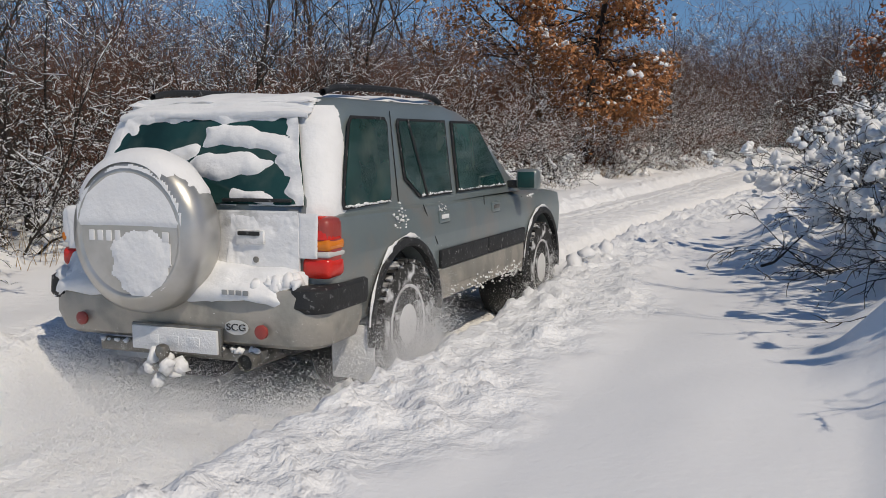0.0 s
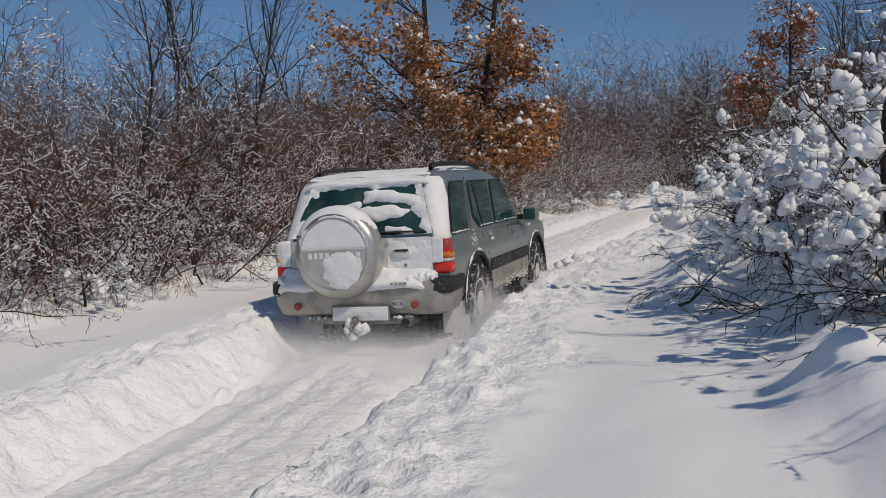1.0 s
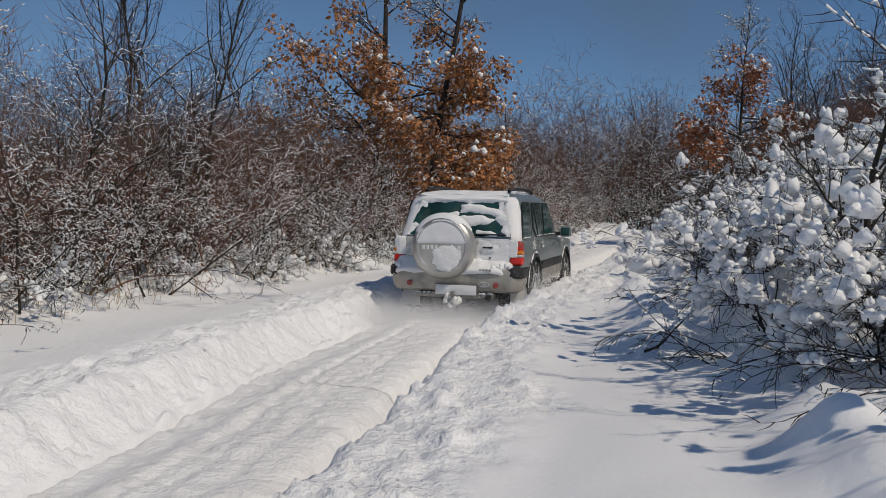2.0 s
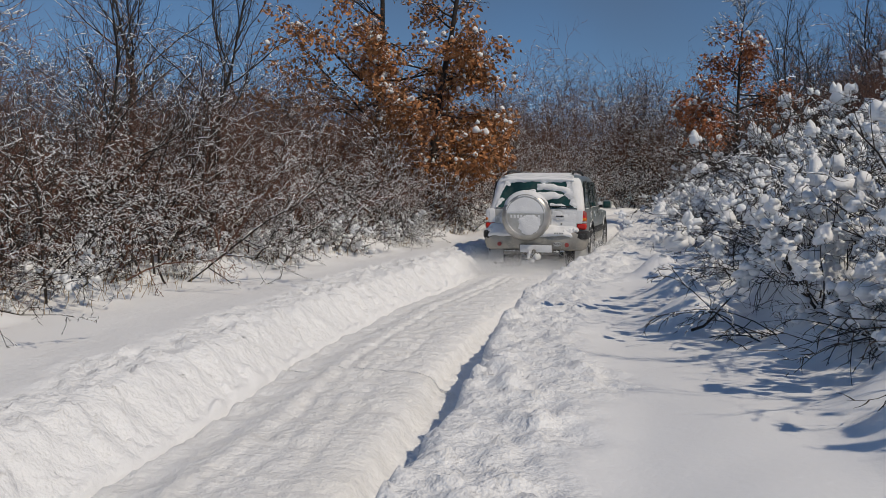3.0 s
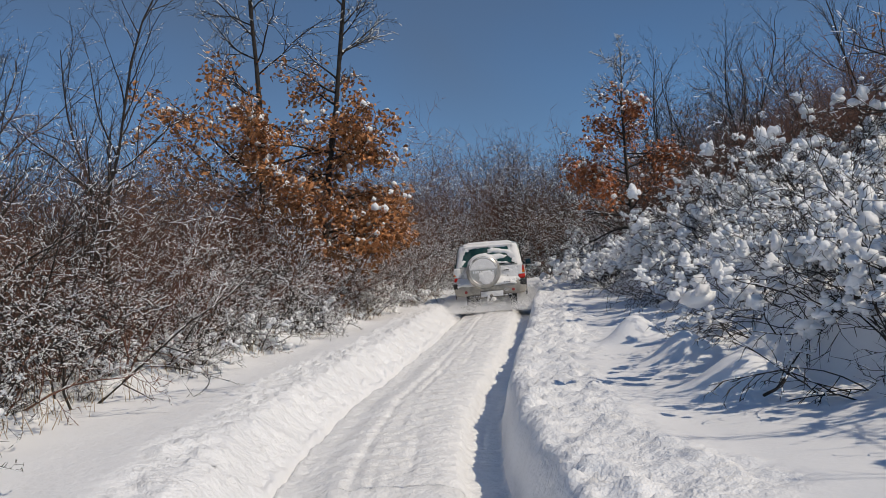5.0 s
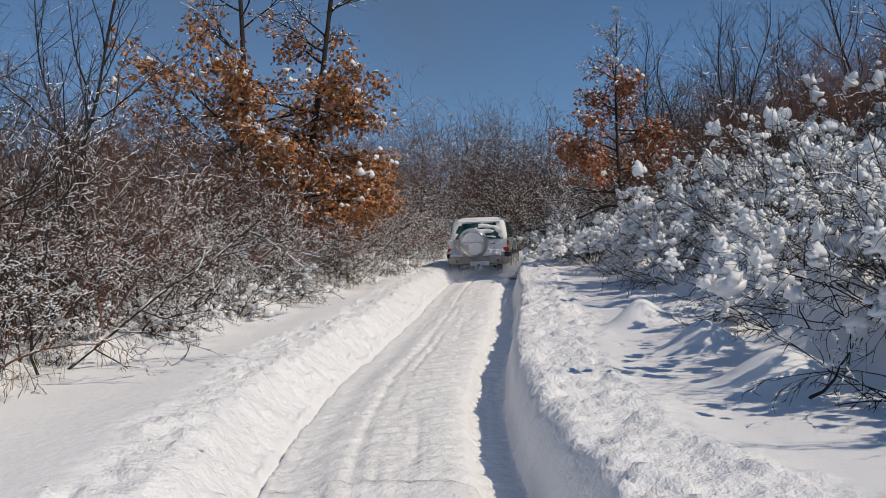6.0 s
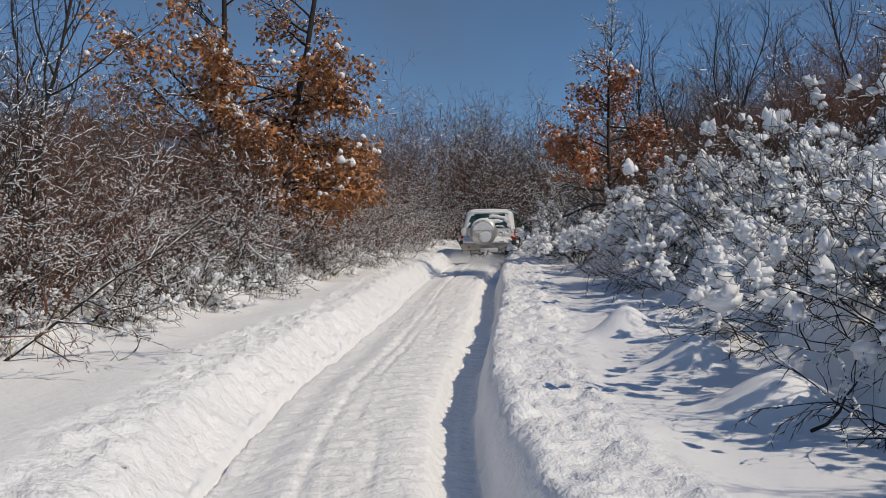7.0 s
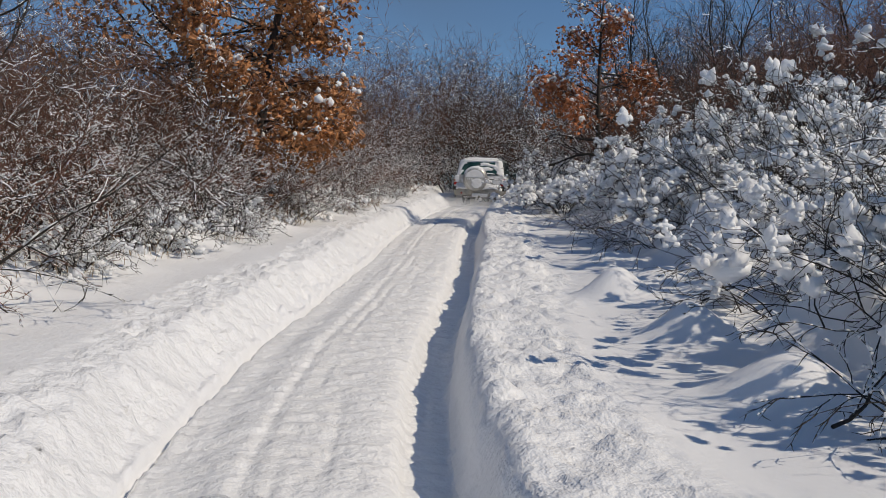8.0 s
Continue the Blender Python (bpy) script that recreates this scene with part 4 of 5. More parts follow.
def make_car():
    rng = np.random.default_rng(9)
    car = tagged(new("car"), "grey-green off-road car caked with snow, driving away", "car")
    body = part("body", loft([(0.46, -0.80, 3.30, 0.78, 0.12), (0.50, -0.86, 3.36, 0.835, 0.14), (0.66, -0.885, 3.40, 0.86, 0.15), (0.86, -0.885, 3.40, 0.868, 0.15), (0.98, -0.875, 3.37, 0.86, 0.16), (1.06, -0.865, 3.28, 0.842, 0.18, 1.0), (1.085, -0.84, 3.15, 0.80, 0.18, 1.02)]), M_PAINT, car, "silver grey-green metal body with dried dirt")
    hollow(body, [(0.72, 0, 0.40, 0.455, 0.62), (-0.72, 0, 0.40, 0.455, 0.62), (0.72, 2.70, 0.40, 0.455, 0.62), (-0.72, 2.70, 0.40, 0.455, 0.62)])
    part("underbody", box((1.0, 4.0, 0.22), (0, 1.25, 0.42), 0.03), M_BLACK, car)
    cabin = part("cabin", loft([(1.05, -0.855, 2.42, 0.815, 0.16), (1.12, -0.835, 2.28, 0.808, 0.16), (1.58, -0.62, 1.50, 0.760, 0.22), (1.64, -0.57, 1.34, 0.725, 0.22), (1.685, -0.50, 1.20, 0.65, 0.2), (1.70, -0.34, 1.0, 0.50, 0.16)]), M_PAINT, car, "grey-green roof pillars and roof")
    # glass, set a little proud with dark rubber round it
    def pane(name, pts, sgn, rubber=0.022):
        full = [(sgn * (side_y(z) + 0.006), y, z) for y, z in pts]
        cy, cz = sum(p[0] for p in pts) / len(pts), sum(p[1] for p in pts) / len(pts)
        seal = part(name, slab(full if sgn > 0 else full[::-1], 0.006, 0.002), M_BLACK, car, "black rubber window surround")
        inner = []
        for y, z in pts:
            y2, z2 = cy + (y - cy) * (1 - rubber * 3.2), cz + (z - cz) * (1 - rubber * 3.2)
            inner.append((sgn * (side_y(z2) + 0.0135), y2, z2))
        part("pane", slab(inner if sgn > 0 else inner[::-1], 0.004, 0.001), M_GLASS, seal, "dark green-tinted glass")
        if sgn > 0:
            zlow = min(p[1] for p in pts)
            lo = sorted([p for p in pts if p[1] < zlow + 0.08])
            y0, y1 = lo[0][0] + 0.03, lo[-1][0] - 0.03
            v, f = lumps_mesh(rng, [((sgn * (side_y(zlow) + 0.012), y0 + (y1 - y0) * k / 29, zlow + 0.016 + rng.uniform(-.003, .004)), rng.uniform(.006, .014)) for k in range(30)], 1)
            mesh_object("snow_line", v, f, M_CARSNOW, seal, "snow along the window sill")["kind"] = "stuff"
    for sgn in (1, -1):
        pane("quarter_window", [(-0.655, 1.09), (-0.10, 1.10), (-0.075, 1.14), (-0.03, 1.55), (-0.06, 1.585), (-0.47, 1.585), (-0.505, 1.55), (-0.665, 1.13)], sgn)
        pane("rear_door_window", [(0.32, 1.10), (0.84, 1.10), (0.84, 1.58), (0.11, 1.58), (0.09, 1.55), (0.12, 1.22)], sgn)
        pane("front_door_window", [(0.93, 1.10), (1.93, 1.10), (1.90, 1.15), (1.42, 1.555), (1.36, 1.58), (0.93, 1.58)], sgn)
        bar = [(sgn * (side_y(z) + 0.016), y, z) for y, z in ((0.40, 1.11), (0.425, 1.11), (0.245, 1.575), (0.22, 1.575))]
        part("window_bar", slab(bar if sgn > 0 else bar[::-1], 0.008, 0.002), M_BLACK, car)
        for y in (0.94, 1.92):
            bm = box((0.018, 0.17, 0.075), (sgn * 0.866, y - 0.35, 0.965), 0.012)
            h = part("door_handle", bm, M_PAINT, car)
            part("grip", box((0.014, 0.11, 0.028), (sgn * 0.875, y - 0.36, 0.967), 0.005), M_STEEL if y > 1 else M_CARSNOW, h)
        for y0, y1 in ((0.50, 1.36), (1.375, 2.22)):
            part("rub_strip", box((0.03, y1 - y0, 0.115), (sgn * 0.872, (y0 + y1) / 2, 0.70), 0.012), M_BLACK, car, "black plastic side strip")
        # shut lines of the doors
        for y0, z0, y1, z1 in ((1.37, 0.50, 1.37, 1.06), (2.24, 0.50, 2.24, 1.0), (0.47, 0.80, 0.30, 1.06), (0.02, 1.09, 0.03, 1.62)):
            pts = [((0.8695 if z < 1.0 else (0.846 if z < 1.08 else side_y(z) + 0.002)) * sgn, y + dy, z) for y, z, dy in ((y0, z0, -.004), (y0, z0, .004), (y1, z1, .004), (y1, z1, -.004))]
            part("door_seam", slab(pts if sgn > 0 else pts[::-1], 0.003, 0), M_BLACK, car, smooth=False)
        for y in (0.0, 2.70):
            bm = bmesh.new()
            prev = None
            rr = [(0.445, 0.845), (0.445, 0.888), (0.462, 0.897), (0.492, 0.890), (0.500, 0.862)]
            for i in range(25):
                a = radians(-8 + 196 * i / 24)
                ring = [bm.verts.new((sgn * x, y + r * math.cos(a), 0.40 + r * math.sin(a) * 0.985)) for r, x in rr]
                if prev:
                    for k in range(4):
                        bm.faces.new((prev[k], prev[k + 1], ring[k + 1], ring[k]))
                prev = ring
            arch = part("wheel_arch", bm, M_BLACK, car, "flared black wheel arch lip")
            bm, prev = bmesh.new(), None
            for q in np.linspace(1.2, 3.05, 46):
                nz = noise.fractal(Vector((q * 3.1, y + sgn, 2.0)), 1.0, 2.0, 3)
                w = max(0.0015, 0.006 * min(1.0, (q - 1.2) * 1.4) + 0.016 * nz)
                mid = 0.500 - 0.3 * w
                ring = [bm.verts.new((sgn * (0.878 + 0.8 * w * math.sin(e)), y + (mid + 1.5 * w * math.cos(e)) * math.cos(q), 0.40 + (mid + 1.5 * w * math.cos(e)) * math.sin(q))) for e in np.linspace(0, 2 * math.pi, 10, endpoint=False)]
                if prev:
                    for k in range(10):
                        bm.faces.new((prev[k], prev[(k + 1) % 10], ring[(k + 1) % 10], ring[k]))
                prev = ring
            part("arch_snow", bm, M_CARSNOW, arch, "snow stuck to the arch")
            bm = lathe([(0.10, -0.27), (0.45, -0.26), (0.452, 0.0)], (sgn, 0, 0), (sgn * 0.72, y, 0.40))
            part("wheel_well", bm, M_INSIDE, car)
        part("sill", box((0.05, 1.72, 0.10), (sgn * 0.845, 1.35, 0.485), 0.02), M_PAINTLOW, car, "dirty door sill")
        part("lower_door", box((0.016, 1.72, 0.13), (sgn * 0.866, 1.35, 0.575), 0.006), M_PAINTLOW, car, "salt-stained lower doors")
        # rails on the roof
        bm = bmesh.new()
        prev = None
        for i in range(17):
            s = i / 16
            y, z = -0.42 + 1.62 * s, 1.715 + 0.05 * math.sin(math.pi * min(1, max(0, s))) ** 0.4
            ring = [bm.verts.new((sgn * (0.575 + 0.022 * math.cos(q)), y, z + 0.020 * math.sin(q))) for q in np.linspace(0, 2 * math.pi, 8, endpoint=False)]
            if prev:
                for k in range(8):
                    bm.faces.new((prev[k], prev[(k + 1) % 8], ring[(k + 1) % 8], ring[k]))
            prev = ring
        part("roof_rail", bm, M_BLACK, car, "black roof rail")
        # mirrors
        mir = part("door_mirror", box((0.175, 0.12, 0.165), (sgn * 0.975, 2.02, 1.145), 0.045, 3), M_PAINT, car, "grey door mirror")
        part("mirror_glass", box((0.13, 0.012, 0.12), (sgn * 0.975, 1.96, 1.145), 0.004), M_GLASS, mir)
        part("mirror_arm", box((0.12, 0.07, 0.06), (sgn * 0.86, 2.03, 1.11), 0.02), M_BLACK, mir)
        # tail lamps wrap round the corner
        lamp = part("tail_lamp", box((0.155, 0.168, 0.315), (sgn * 0.786, -0.813, 0.913), 0.055, 4), M_REDDULL, car, "tall wrap-round tail lamp")
        part("red_lens", box((0.166, 0.176, 0.112), (sgn * 0.786, -0.817, 0.815), 0.045, 4), M_RED, lamp, "lit red brake lens")
        part("clear_lens", box((0.160, 0.172, 0.032), (sgn * 0.786, -0.816, 0.884), 0.014, 3), M_CLEAR, lamp)
        part("orange_lens", box((0.163, 0.174, 0.062), (sgn * 0.786, -0.8165, 0.930), 0.028, 3), M_ORANGE, lamp, "orange indicator lens")
        part("upper_red_lens", loft([(0.958, -0.902, -0.730, 0.0815, 0.05), (0.99, -0.900, -0.735, 0.079, 0.05), (1.03, -0.893, -0.752, 0.069, 0.045), (1.062, -0.880, -0.785, 0.050, 0.035), (1.074, -0.865, -0.81, 0.03, 0.02)]), M_RED, lamp).location = (sgn * 0.783, 0.0, 0.0)
        pts = [(sgn * 0.70, -0.9065, 0.865), (sgn * 0.80, -0.9065, 0.865), (sgn * 0.81, -0.904, 1.09), (sgn * 0.70, -0.904, 1.09)]
        part("lamp_snow", crust(rng, pts if sgn > 0 else pts[::-1], 0.007, 24, 0.07, 3.0 + sgn, None, 9.0), M_CARSNOW, lamp, "snow stuck to the lamp")
        if sgn < 0:
            part("packed_snow", box((0.175, 0.182, 0.24), (-0.785, -0.815, 0.985), 0.07, 4), M_CARSNOW, lamp, "snow packed over the upper lamp")
        wheel(car, sgn * 0.765, 0.0, sgn)
        wheel(car, sgn * 0.765, 2.70, sgn)
        part("mud_flap", box((0.26, 0.02, 0.30), (sgn * 0.76, -0.47, 0.30), 0.006), M_CARSNOW, car, "mud flap coated in snow")
        part("reflector", lathe([(0.02, 0), (0.036, 0.004), (0.036, 0.02), (0.02, 0.026)], (0, -1, 0), ((0.56 if sgn > 0 else -0.59), -1.045, 0.505), 16), M_REDDULL, car, "small dusty red fog lamp")
    # tailgate: frosted skin, glass, handle
    part("tailgate", slab([(-0.70, -0.892, 0.66), (0.70, -0.892, 0.66), (0.70, -0.887, 1.10), (-0.70, -0.887, 1.10)], 0.018, 0.008), M_FROST, car, "tailgate white with driven snow")
    gate_z0, gate_z1 = 1.125, 1.60
    def back(z):
        return -0.845 + 0.215 * (z - 1.10) / 0.48
    part("rear_window", slab([(-0.70, back(gate_z0) - .006, gate_z0), (0.70, back(gate_z0) - .006, gate_z0), (0.545, back(gate_z1) - .006, gate_z1), (-0.545, back(gate_z1) - .006, gate_z1)], 0.008, 0.003), M_GLASS, car, "dark rear window partly covered in snow")
    quad = [(-0.70, back(gate_z0) - .016, gate_z0), (0.70, back(gate_z0) - .016, gate_z0), (0.55, back(gate_z1) - .016, gate_z1), (-0.55, back(gate_z1) - .016, gate_z1)]
    def patch(s, t, nz):
        bow = 0.74 - 1.5 * max(0.0, s - 0.65) ** 2
        upper = min(0.105 - abs(t - bow), s - 0.50, 1.0 - s) * 1.5
        lower = (0.145 - math.hypot((s - 0.64) * 0.72, t - 0.43)) * 1.5
        scrap = (0.085 - math.hypot(s - 0.38, (t - 0.54) * 0.8 - (s - 0.38) * 0.5)) * 1.5
        blade = min(s - 0.70, 0.84 - s, t - 0.04, 0.16 - t) * 1.5
        corner = min(s - 0.91, 0.60 - t, t - 0.3) * 1.2
        rim = max(t - 0.95, s - 0.95, 0.02 - s)
        return max(upper, lower, scrap, blade, corner, rim) + 0.075 * nz
    part("window_snow", crust(rng, quad, 0.026, 70, 0.1, 1.3, patch, 6.0), M_CARSNOW, car, "patches of snow left on the rear window")
    def wedge(x, y, z, nz):
        ax = abs(x)
        edge = 0.70 - 0.17 * (z - 1.125) / 0.475
        return min(-0.70 - y + 0.36 * (z - 1.1), ax - edge) + 0.035 * nz
    part("pillar_snow", corner_snow([(1.06, -0.852, 2.42, 0.812, 0.16), (1.12, -0.835, 2.28, 0.808, 0.16), (1.58, -0.62, 1.50, 0.760, 0.22), (1.64, -0.57, 1.34, 0.725, 0.22)], wedge), M_CARSNOW, car, "snow caked on the rear pillars")
    part("roof_snow", crust(rng, [(-0.60, -0.60, 1.665), (0.60, -0.60, 1.665), (0.56, 1.15, 1.70), (-0.56, 1.15, 1.70)], 0.05, 40, 0.05, 8.0), M_CARSNOW, car, "thin layer of snow on the roof")
    part("spoiler_snow", crust(rng, [(-0.62, back(1.56) - .02, 1.575), (0.62, back(1.56) - .02, 1.575), (0.60, -0.52, 1.675), (-0.60, -0.52, 1.675)], 0.035, 26, 0.06, 2.0), M_CARSNOW, car, "snow over the roof edge")
    part("gate_snow", crust(rng, [(0.25, -0.912, 0.70), (0.70, -0.912, 0.70), (0.70, -0.907, 1.08), (0.30, -0.907, 1.08)], 0.006, 80, 0.3, 4.4, lambda s, t, nz: 0.5 * min(s, 1 - s, t, 1 - t) + 0.22 * nz - 0.02, 9.0), M_CARSNOW, car, "sprayed snow on the tailgate")
    hd = part("tailgate_handle", box((0.17, 0.03, 0.075), (0.42, -0.918, 0.965), 0.012), M_FROST, car)
    part("grip", box((0.13, 0.012, 0.022), (0.42, -0.936, 0.985), 0.005), M_BLACK, hd)
    part("lock", lathe([(0.016, 0), (0.016, 0.012)], (0, -1, 0), (0.45, -0.912, 0.85), 14), M_STEEL, car)
    part("wiper", box((0.42, 0.02, 0.018), (0.42, back(1.15) - .035, 1.15), 0.006), M_BLACK, car, "rear wiper under snow")
    # bumper and what sits on it
    part("bumper", loft([(0.405, -0.96, -0.50, 0.80, 0.12), (0.43, -1.005, -0.48, 0.85, 0.16), (0.53, -1.035, -0.46, 0.885, 0.18), (0.68, -1.03, -0.46, 0.885, 0.18), (0.715, -1.01, -0.47, 0.87, 0.16)]), M_PAINTLOW, car, "dirty grey plastic bumper")
    for sgn in (1, -1):
        part("bumper_corner", loft([(0.60, -1.01, -0.47, 0.12, 0.1), (0.63, -1.03, -0.46, 0.13, 0.11), (0.715, -1.02, -0.46, 0.13, 0.11), (0.73, -1.0, -0.48, 0.11, 0.1)]), M_BLACK, car, "black bumper corner pad").location = (sgn * 0.768, 0.0, 0.0)
    v, f = lumps_mesh(rng, [((x, -0.96 + rng.normal(0, .022), 0.725 + rng.uniform(-.01, .012)), rng.uniform(.03, .045)) for x in np.linspace(-0.80, 0.72, 150)], 2)
    mesh_object("bumper_snow", v, f, M_CARSNOW, car, "thick snow lying on the bumper")["kind"] = "stuff"
    part("bumper_snow_face", crust(rng, [(-0.89, -1.035, 0.63), (0.76, -1.04, 0.64), (0.74, -0.90, 0.80), (-0.86, -0.86, 0.82)], 0.065, 56, 0.10, 6.6, lambda s, t, nz: min(s, 1 - s, t * 0.7 + .02, 1 - t) * 1.1 + .05 * nz - 0.9 * max(0, abs(s - .5) - 0.40) * (1.2 - t), 4.5), M_CARSNOW, car, "snow bank on the bumper top")
    # spare wheel under a hard cover
    sx, sz = -0.13, 0.985
    cover = part("spare_wheel_cover", lathe([(0.33, 0.0), (0.395, 0.02), (0.415, 0.07), (0.418, 0.15), (0.405, 0.205), (0.375, 0.24), (0.345, 0.252), (0.330, 0.262), (0.318, 0.262), (0.305, 0.252), (0.16, 0.258), (0.02, 0.258)], (0, -1, 0), (sx, -0.935, sz), 64), M_SILVER, car, "round silver hard cover of the spare wheel")
    part("wheel_carrier", lathe([(0.14, 0), (0.14, 0.06)], (0, -1, 0), (sx, -0.89, sz), 20), M_BLACK, car)
    top = [(sx - 0.33, -1.194, sz + 0.045), (sx + 0.33, -1.194, sz + 0.045), (sx + 0.33, -1.190, sz + 0.365), (sx - 0.33, -1.190, sz + 0.365)]
    part("cover_snow", crust(rng, top, 0.007, 44, 0.1, 7.7, lambda s, t, nz: min((.335 - math.hypot((s - .5) * .66, t * .32 + .045)) * 3 + .05 * nz, (t - .03) * 1.5), 8.0), M_CARSNOW, cover, "snow on the upper half of the cover")
    low = [(sx - 0.15, -1.196, sz - 0.31), (sx + 0.26, -1.196, sz - 0.31), (sx + 0.26, -1.196, sz + 0.03), (sx - 0.15, -1.196, sz + 0.03)]
    part("cover_snow", crust(rng, low, 0.008, 40, 0.1, 9.1, lambda s, t, nz: .42 - math.hypot(s - .52, (t - .5) * .95) + .10 * nz, 9.0), M_CARSNOW, cover, "snow on the lower half of the cover")
    bm, prev = bmesh.new(), None
    for q in np.linspace(-1.35, 1.05, 70):
        row = []
        for h, r in ((0.01, 0.385), (0.03, 0.402), (0.07, 0.415), (0.11, 0.417), (0.15, 0.417), (0.18, 0.41), (0.21, 0.40), (0.235, 0.377), (0.25, 0.346)):
            nz = noise.fractal(Vector((q * 2.2, h * 7, 3.0)), 1.0, 2.0, 3)
            f = min(1.0 - abs(q + 0.15) / 1.1, 1.0) * 1.5 + 0.5 * nz - (0.25 if h > 0.2 else 0.0) * (1 + nz)
            r2 = r + (0.024 * (1 - math.exp(-3 * f)) if f > 0 else 0.02 * max(f, -0.3))
            row.append(bm.verts.new((sx + r2 * math.sin(q), -0.935 - h, sz + r2 * math.cos(q))))
        if prev:
            for k in range(8):
                bm.faces.new((prev[k], prev[k + 1], row[k + 1], row[k]))
        prev = row
    part("cover_rim_snow", bm, M_CARSNOW, cover, "snow along the top of the cover")
    # the maker's word on the cover, drawn as bars
    for k in range(4):
        part("letter_bar", box((0.035, 0.006, 0.055), (sx - 0.235 + 0.056 * k, -1.193, sz - 0.005), 0.003), M_WHITEMARK, cover)
    part("letter_bar", box((0.04, 0.006, 0.05), (sx + 0.235, -1.193, sz - 0.005), 0.003), M_WHITEMARK, cover)
    for k in range(4):
        part("letter_bar", box((0.032, 0.005, 0.025), (0.36 + 0.042 * k, -1.075, 0.70), 0.002), M_GREYMARK, car)
    # plate below the bumper, its writing hidden by snow
    plate = part("number_plate", box((0.54, 0.02, 0.125), (0.04, -1.075, 0.435), 0.008), M_PLATE, car, "snow-covered number plate")
    part("plate_frame", box((0.57, 0.02, 0.15), (0.04, -1.06, 0.435), 0.008), M_STEEL, plate)
    for k in range(3):
        part("plate_bar", box((0.07, 0.004, 0.05), (-0.09 + 0.13 * k, -1.086, 0.432), 0.002), M_PLATE, plate)
    st = part("country_sticker", lathe([(0.02, 0), (0.062, 0.001), (0.062, 0.004), (0.02, 0.005)], (0, -1, 0), (0, 0, 0), 28), M_CLEAR, car, "oval white country sticker")
    st.matrix_basis = Matrix.Translation((0.40, -1.036, 0.515)) @ Matrix.Diagonal((1.15, 1, 0.62, 1))
    text_mesh("SCG", 0.055, M_BLACK, Matrix.Translation((0, -0.0068, 0)) @ pose(0, 0, 0, 90, 0, 0) @ Matrix.Diagonal((1, 1.45, 1, 1)), st, "sticker_letters")
    # tow bar, hook and exhaust
    tow = part("tow_bar", box((1.05, 0.06, 0.07), (0, -0.97, 0.36), 0.015), M_STEEL, car, "tow bar crusted with snow")
    part("tow_neck", box((0.10, 0.20, 0.05), (0.0, -1.06, 0.30), 0.02), M_STEEL, tow)
    part("tow_ball", lathe([(0.02, 0), (0.02, 0.06), (0.033, 0.075), (0.038, 0.10), (0.03, 0.125), (0.012, 0.135)], (0, 0, 1), (0.02, -1.15, 0.29), 18), M_STEEL, tow)
    v, f = lumps_mesh(rng, [((rng.uniform(-.08, .10), -1.10 + rng.normal(0, .04), 0.295 + rng.normal(0, .025)), rng.uniform(.03, .06)) for _ in range(14)] + [((rng.uniform(-.5, .5), -1.0, 0.385), rng.uniform(.015, .03)) for _ in range(26)], 1)
    mesh_object("tow_snow", v, f, M_CARSNOW, tow, "snow frozen to the hitch")["kind"] = "stuff"
    bm = bmesh.new()
    bmesh.ops.create_cone(bm, cap_ends=False, segments=20, radius1=0.043, radius2=0.043, depth=0.36, matrix=Matrix.Translation((0.47, -0.90, 0.345)) @ Matrix.Rotation(math.pi / 2, 4, "X"))
    pipe = part("exhaust", bm, M_STEEL, car, "steel tailpipe, its hollow painted dark")
    # near-black disc across the mouth stands in for the pipe's shaded hollow
    part("mouth_shade", lathe([(0.005, 0), (0.040, 0.002)], (0, -1, 0), (0.47, -1.06, 0.345), 16), M_INSIDE, pipe)
    part("silencer", box((0.30, 0.36, 0.16), (0.44, -0.62, 0.40), 0.06, 3), M_BLACK, car)
    # windscreen seen only through the cabin's front
    part("windscreen", slab([(0.74, 2.355, 1.10), (-0.74, 2.355, 1.10), (-0.63, 1.545, 1.575), (0.63, 1.545, 1.575)], 0.006, 0.002), M_GLASS, car)
    # dabs of snow on the flank
    v, f = lumps_mesh(rng, [((0.866, -0.05 + rng.normal(0, .05), 1.0 + rng.normal(0, .03)), rng.uniform(.004, .010)) for _ in range(34)] + [((0.868, 0.55 + rng.normal(0, .04), 1.02 + rng.normal(0, .02)), rng.uniform(.003, .008)) for _ in range(16)] + [((0.845, 2.45 + rng.normal(0, .05), 1.0 + rng.normal(0, .03)), rng.uniform(.008, .022)) for _ in range(14)] + [((0.872, 0.55 + 1.6 * rng.random() ** 0.6, 0.45 + rng.normal(0, .03)), rng.uniform(.004, .011)) for _ in range(150)], 2)
    mesh_object("flank_snow", v, f, M_CARSNOW, car, "dabs of snow on the doors")["kind"] = "stuff"
    return car


CAR = make_car()


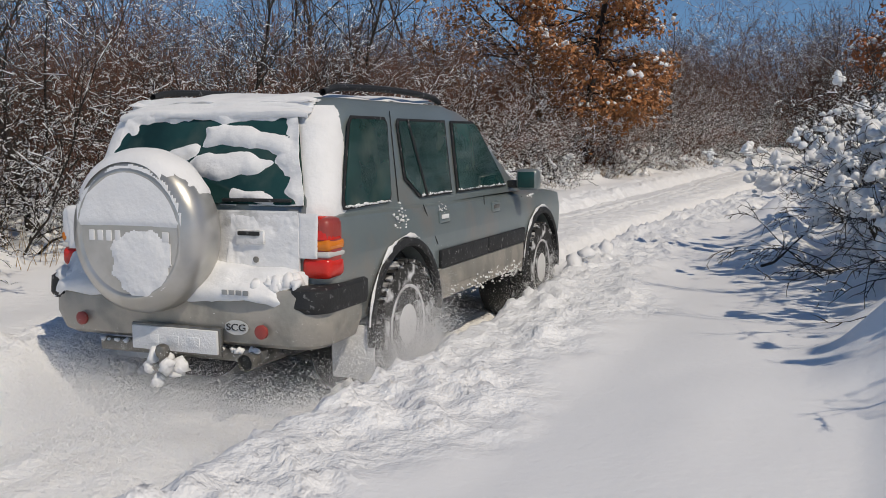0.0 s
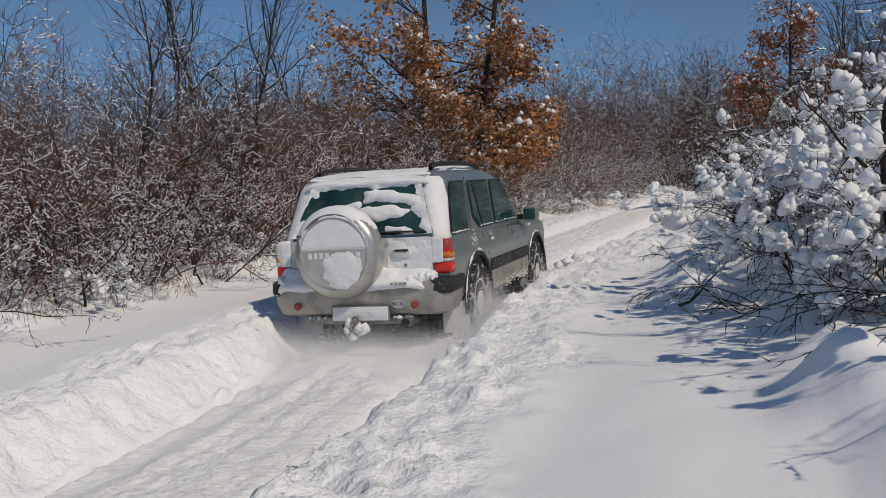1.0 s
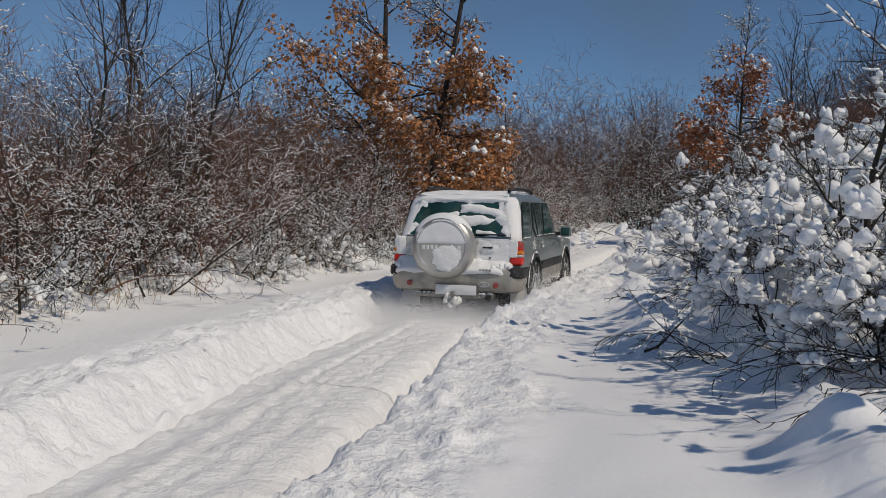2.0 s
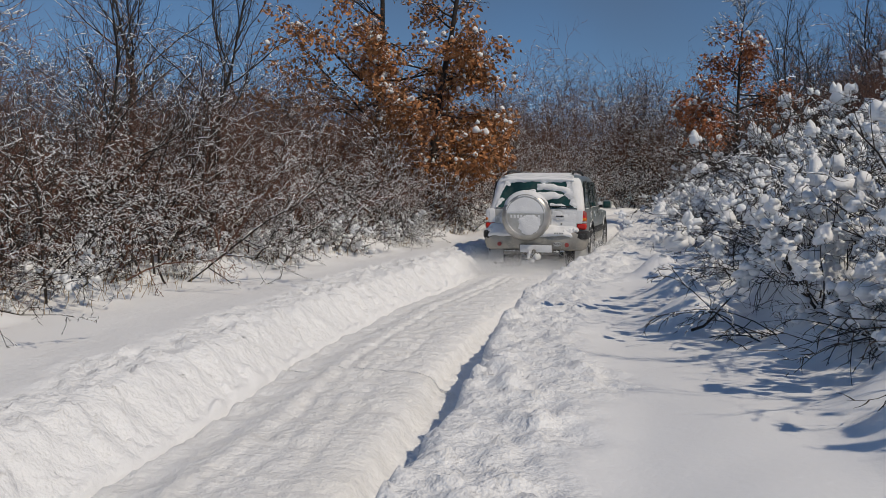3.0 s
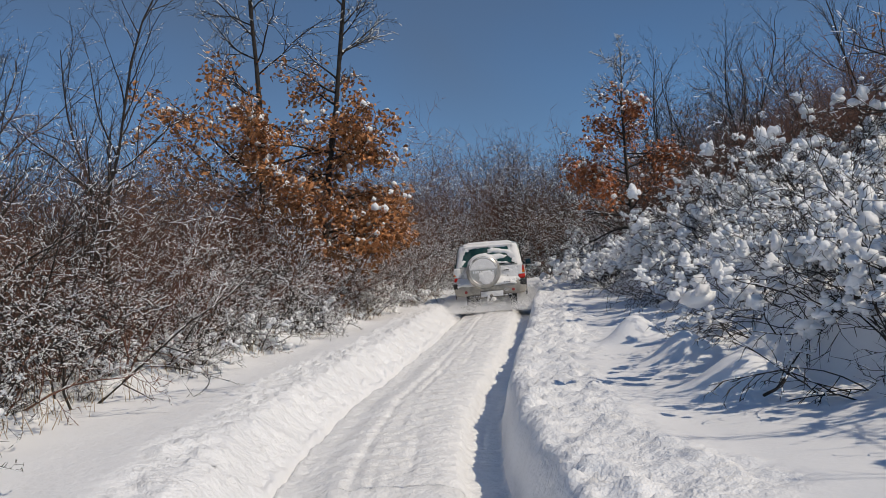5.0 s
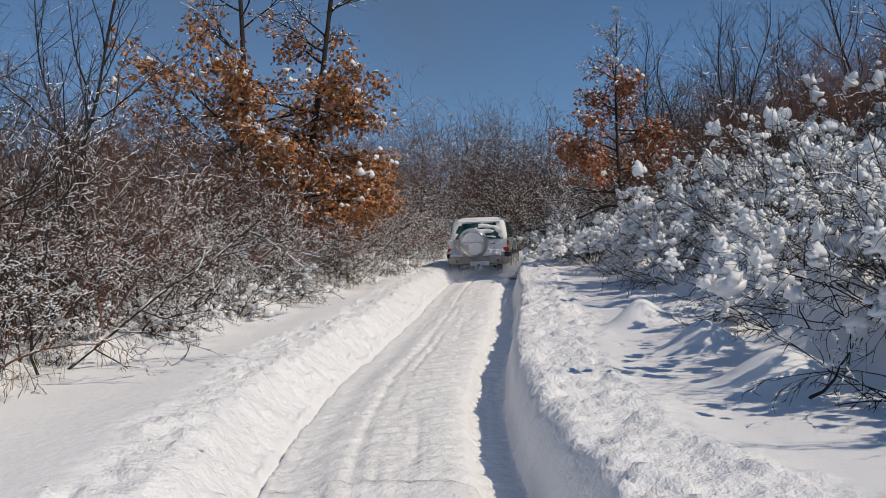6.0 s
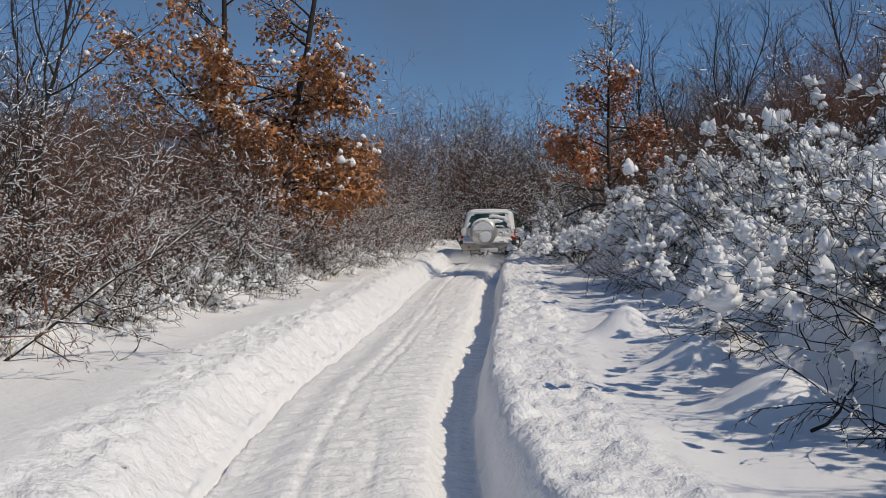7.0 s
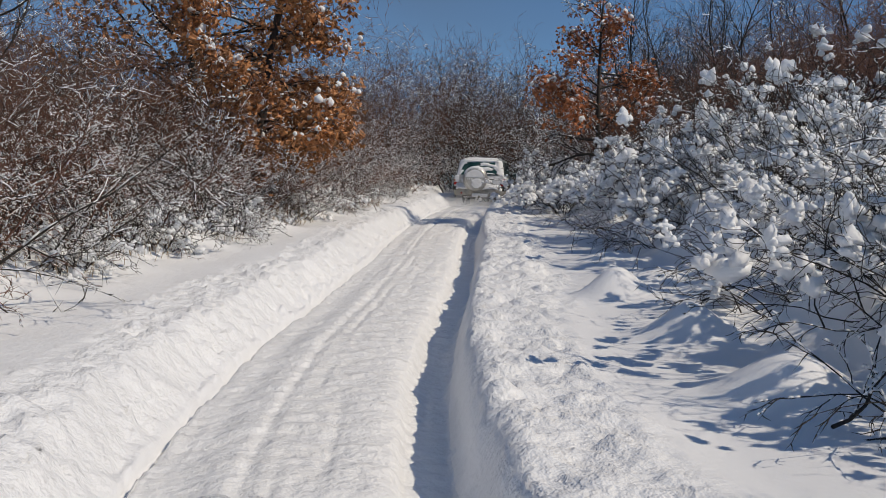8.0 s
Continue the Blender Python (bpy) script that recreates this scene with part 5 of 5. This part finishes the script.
def make_spray():
    """Powder thrown up by the wheels and the snow they push aside, travelling with the car."""
    rng = np.random.default_rng(12)
    wave = [(np.array((1.10 + abs(rng.normal(0, .16)), rng.uniform(2.0, 3.3), 0.10 + abs(rng.normal(0, .07)))), rng.uniform(.025, .07)) for _ in range(170)]
    wave += [(np.array((-1.08 - abs(rng.normal(0, .14)), rng.uniform(2.0, 3.3), 0.10 + abs(rng.normal(0, .07)))), rng.uniform(.025, .07)) for _ in range(110)]
    wave += [(np.array((1.12 + abs(rng.normal(0, .13)), rng.uniform(2.7, 3.7), 0.20 + abs(rng.normal(0, .09)))), rng.uniform(.04, .10)) for _ in range(110)]
    wave += [(np.array((s * 0.95 + rng.normal(0, .12), rng.uniform(-0.9, -0.2), 0.04 + abs(rng.normal(0, .05)))), rng.uniform(.025, .06)) for s in (1, -1) for _ in range(60)]
    spots = []
    for x, y, n, wide, deep, high in ((0.99, 0.15, 70000, .11, .45, .22), (1.08, 3.1, 42000, .16, .60, .19), (-0.98, -0.20, 26000, .14, .55, .18), (-0.9, -1.0, 16000, .35, .5, .12), (0.0, -0.75, 20000, .55, .40, .14), (-0.1, -1.15, 60000, .70, .45, .14), (0.8, -0.8, 16000, .14, .6, .10)):
        n = int(3.0 * n)
        at = np.stack([x + rng.normal(0, wide, n), y - np.abs(rng.normal(0, deep, n)), 0.03 + np.abs(rng.normal(0, high, n))], -1)
        spots.append(at)
    at = np.concatenate(spots)
    away = rng.normal(0, 1, (len(at), 3, 3))
    away = away / np.linalg.norm(away, axis=2, keepdims=True)
    verts = (at[:, None, :] + away * rng.uniform(.0016, .0044, (len(at), 1, 1))).reshape(-1, 3)
    flakes = bpy.data.meshes.new("powder")
    flakes.vertices.add(len(verts))
    flakes.vertices.foreach_set("co", verts.reshape(-1))
    flakes.loops.add(len(verts))
    flakes.loops.foreach_set("vertex_index", np.arange(len(verts), dtype=np.int32))
    flakes.polygons.add(len(at))
    flakes.polygons.foreach_set("loop_start", np.arange(0, len(verts), 3, dtype=np.int32))
    flakes.update(calc_edges=True)
    flakes.validate()
    flakes.materials.append(M_POWDER)
    root = tagged(new("snow_spray"), "powder snow thrown up behind the wheels", "snow spray")
    mesh_object("snow_wave", *lumps_mesh(rng, wave, 1), M_SNOW, root, "snow pushed aside by the wheels")["kind"] = "stuff"
    dust = tagged(new("powder", flakes), "flying powder snow", kind="stuff")
    dust.parent = root
    return root


SPRAY = make_spray()


def motions():
    rows = []
    for t, x, y, z, heading, pitch, roll in DRIVE:
        rows.append((t, pose(x, y, z, pitch, roll, -heading) @ Matrix.Translation((0.13, 1.20, -0.985))))
    walk(CAR, rows)
    walk(SPRAY, rows)
    # the snow ahead goes down under the bumper and lies flat once the front wheels are over it
    times = np.arange(0, 8.01, 0.05)
    ahead = np.interp(times, [r[0] for r in DRIVE], [float((np.array(r[1:3]) / K - ORIGIN) @ AHEAD) for r in DRIVE]) + 4.0 / K
    for u, ob in PRESSED:
        x, y, z = ob.location
        t1 = float(np.interp(u, ahead, times, left=-1.0, right=8.0))
        if t1 < 0.15:
            continue
        t0 = max(0.0, t1 - 0.25)
        rows = [(0.0, pose(x, y, z + 0.30))] + ([(t0, pose(x, y, z + 0.30))] if t0 > 0.03 else []) + [(t1, pose(x, y, z))]
        walk(ob, rows + ([(8.0, pose(x, y, z))] if t1 < 7.97 else []))
    for ob in CAR.children:
        if ob.name.startswith("wheel") and len(ob.children) >= 3:
            at, turned = ob.location.copy(), []
            for i in range(0, 81):
                turned.append((i * 0.1, pose(*at, -70.0 * i, 0, 0)))
            walk(ob, turned)


# the spare wheel's middle, second by second: place, heading, pitch and roll
DRIVE = [
    (0, -1.457, 4.887, 1.031, 22.2, 2.4, -2.4),
    (0.5, -0.786, 6.756, 1.065, 22.8, 3.2, -2.3),
    (1, -0.058, 8.923, 1.163, 24, 3, -1.9),
    (1.5, 0.884, 10.830, 1.326, 26, 2.7, -1.5),
    (3, 3.746, 16.193, 1.704, 25.5, 2.6, -1.2),
    (3.5, 4.664, 18.039, 1.817, 24.8, 2.6, -1),
    (4, 5.568, 19.584, 1.923, 24.5, 2.6, -1),
    (5.5, 8.170, 25.517, 2.383, 27, 2.5, -1),
    (6, 9.055, 27.161, 2.411, 30, 2.5, -1),
    (6.5, 10.124, 28.768, 2.623, 31.5, 2.5, -1),
    (7, 11.337, 30.300, 2.730, 32, 2.5, -1),
    (7.5, 12.247, 31.849, 2.778, 32.5, 2.5, -1),
    (8, 13.080, 33.287, 2.864, 32.5, 2.5, -1),
]

motions()
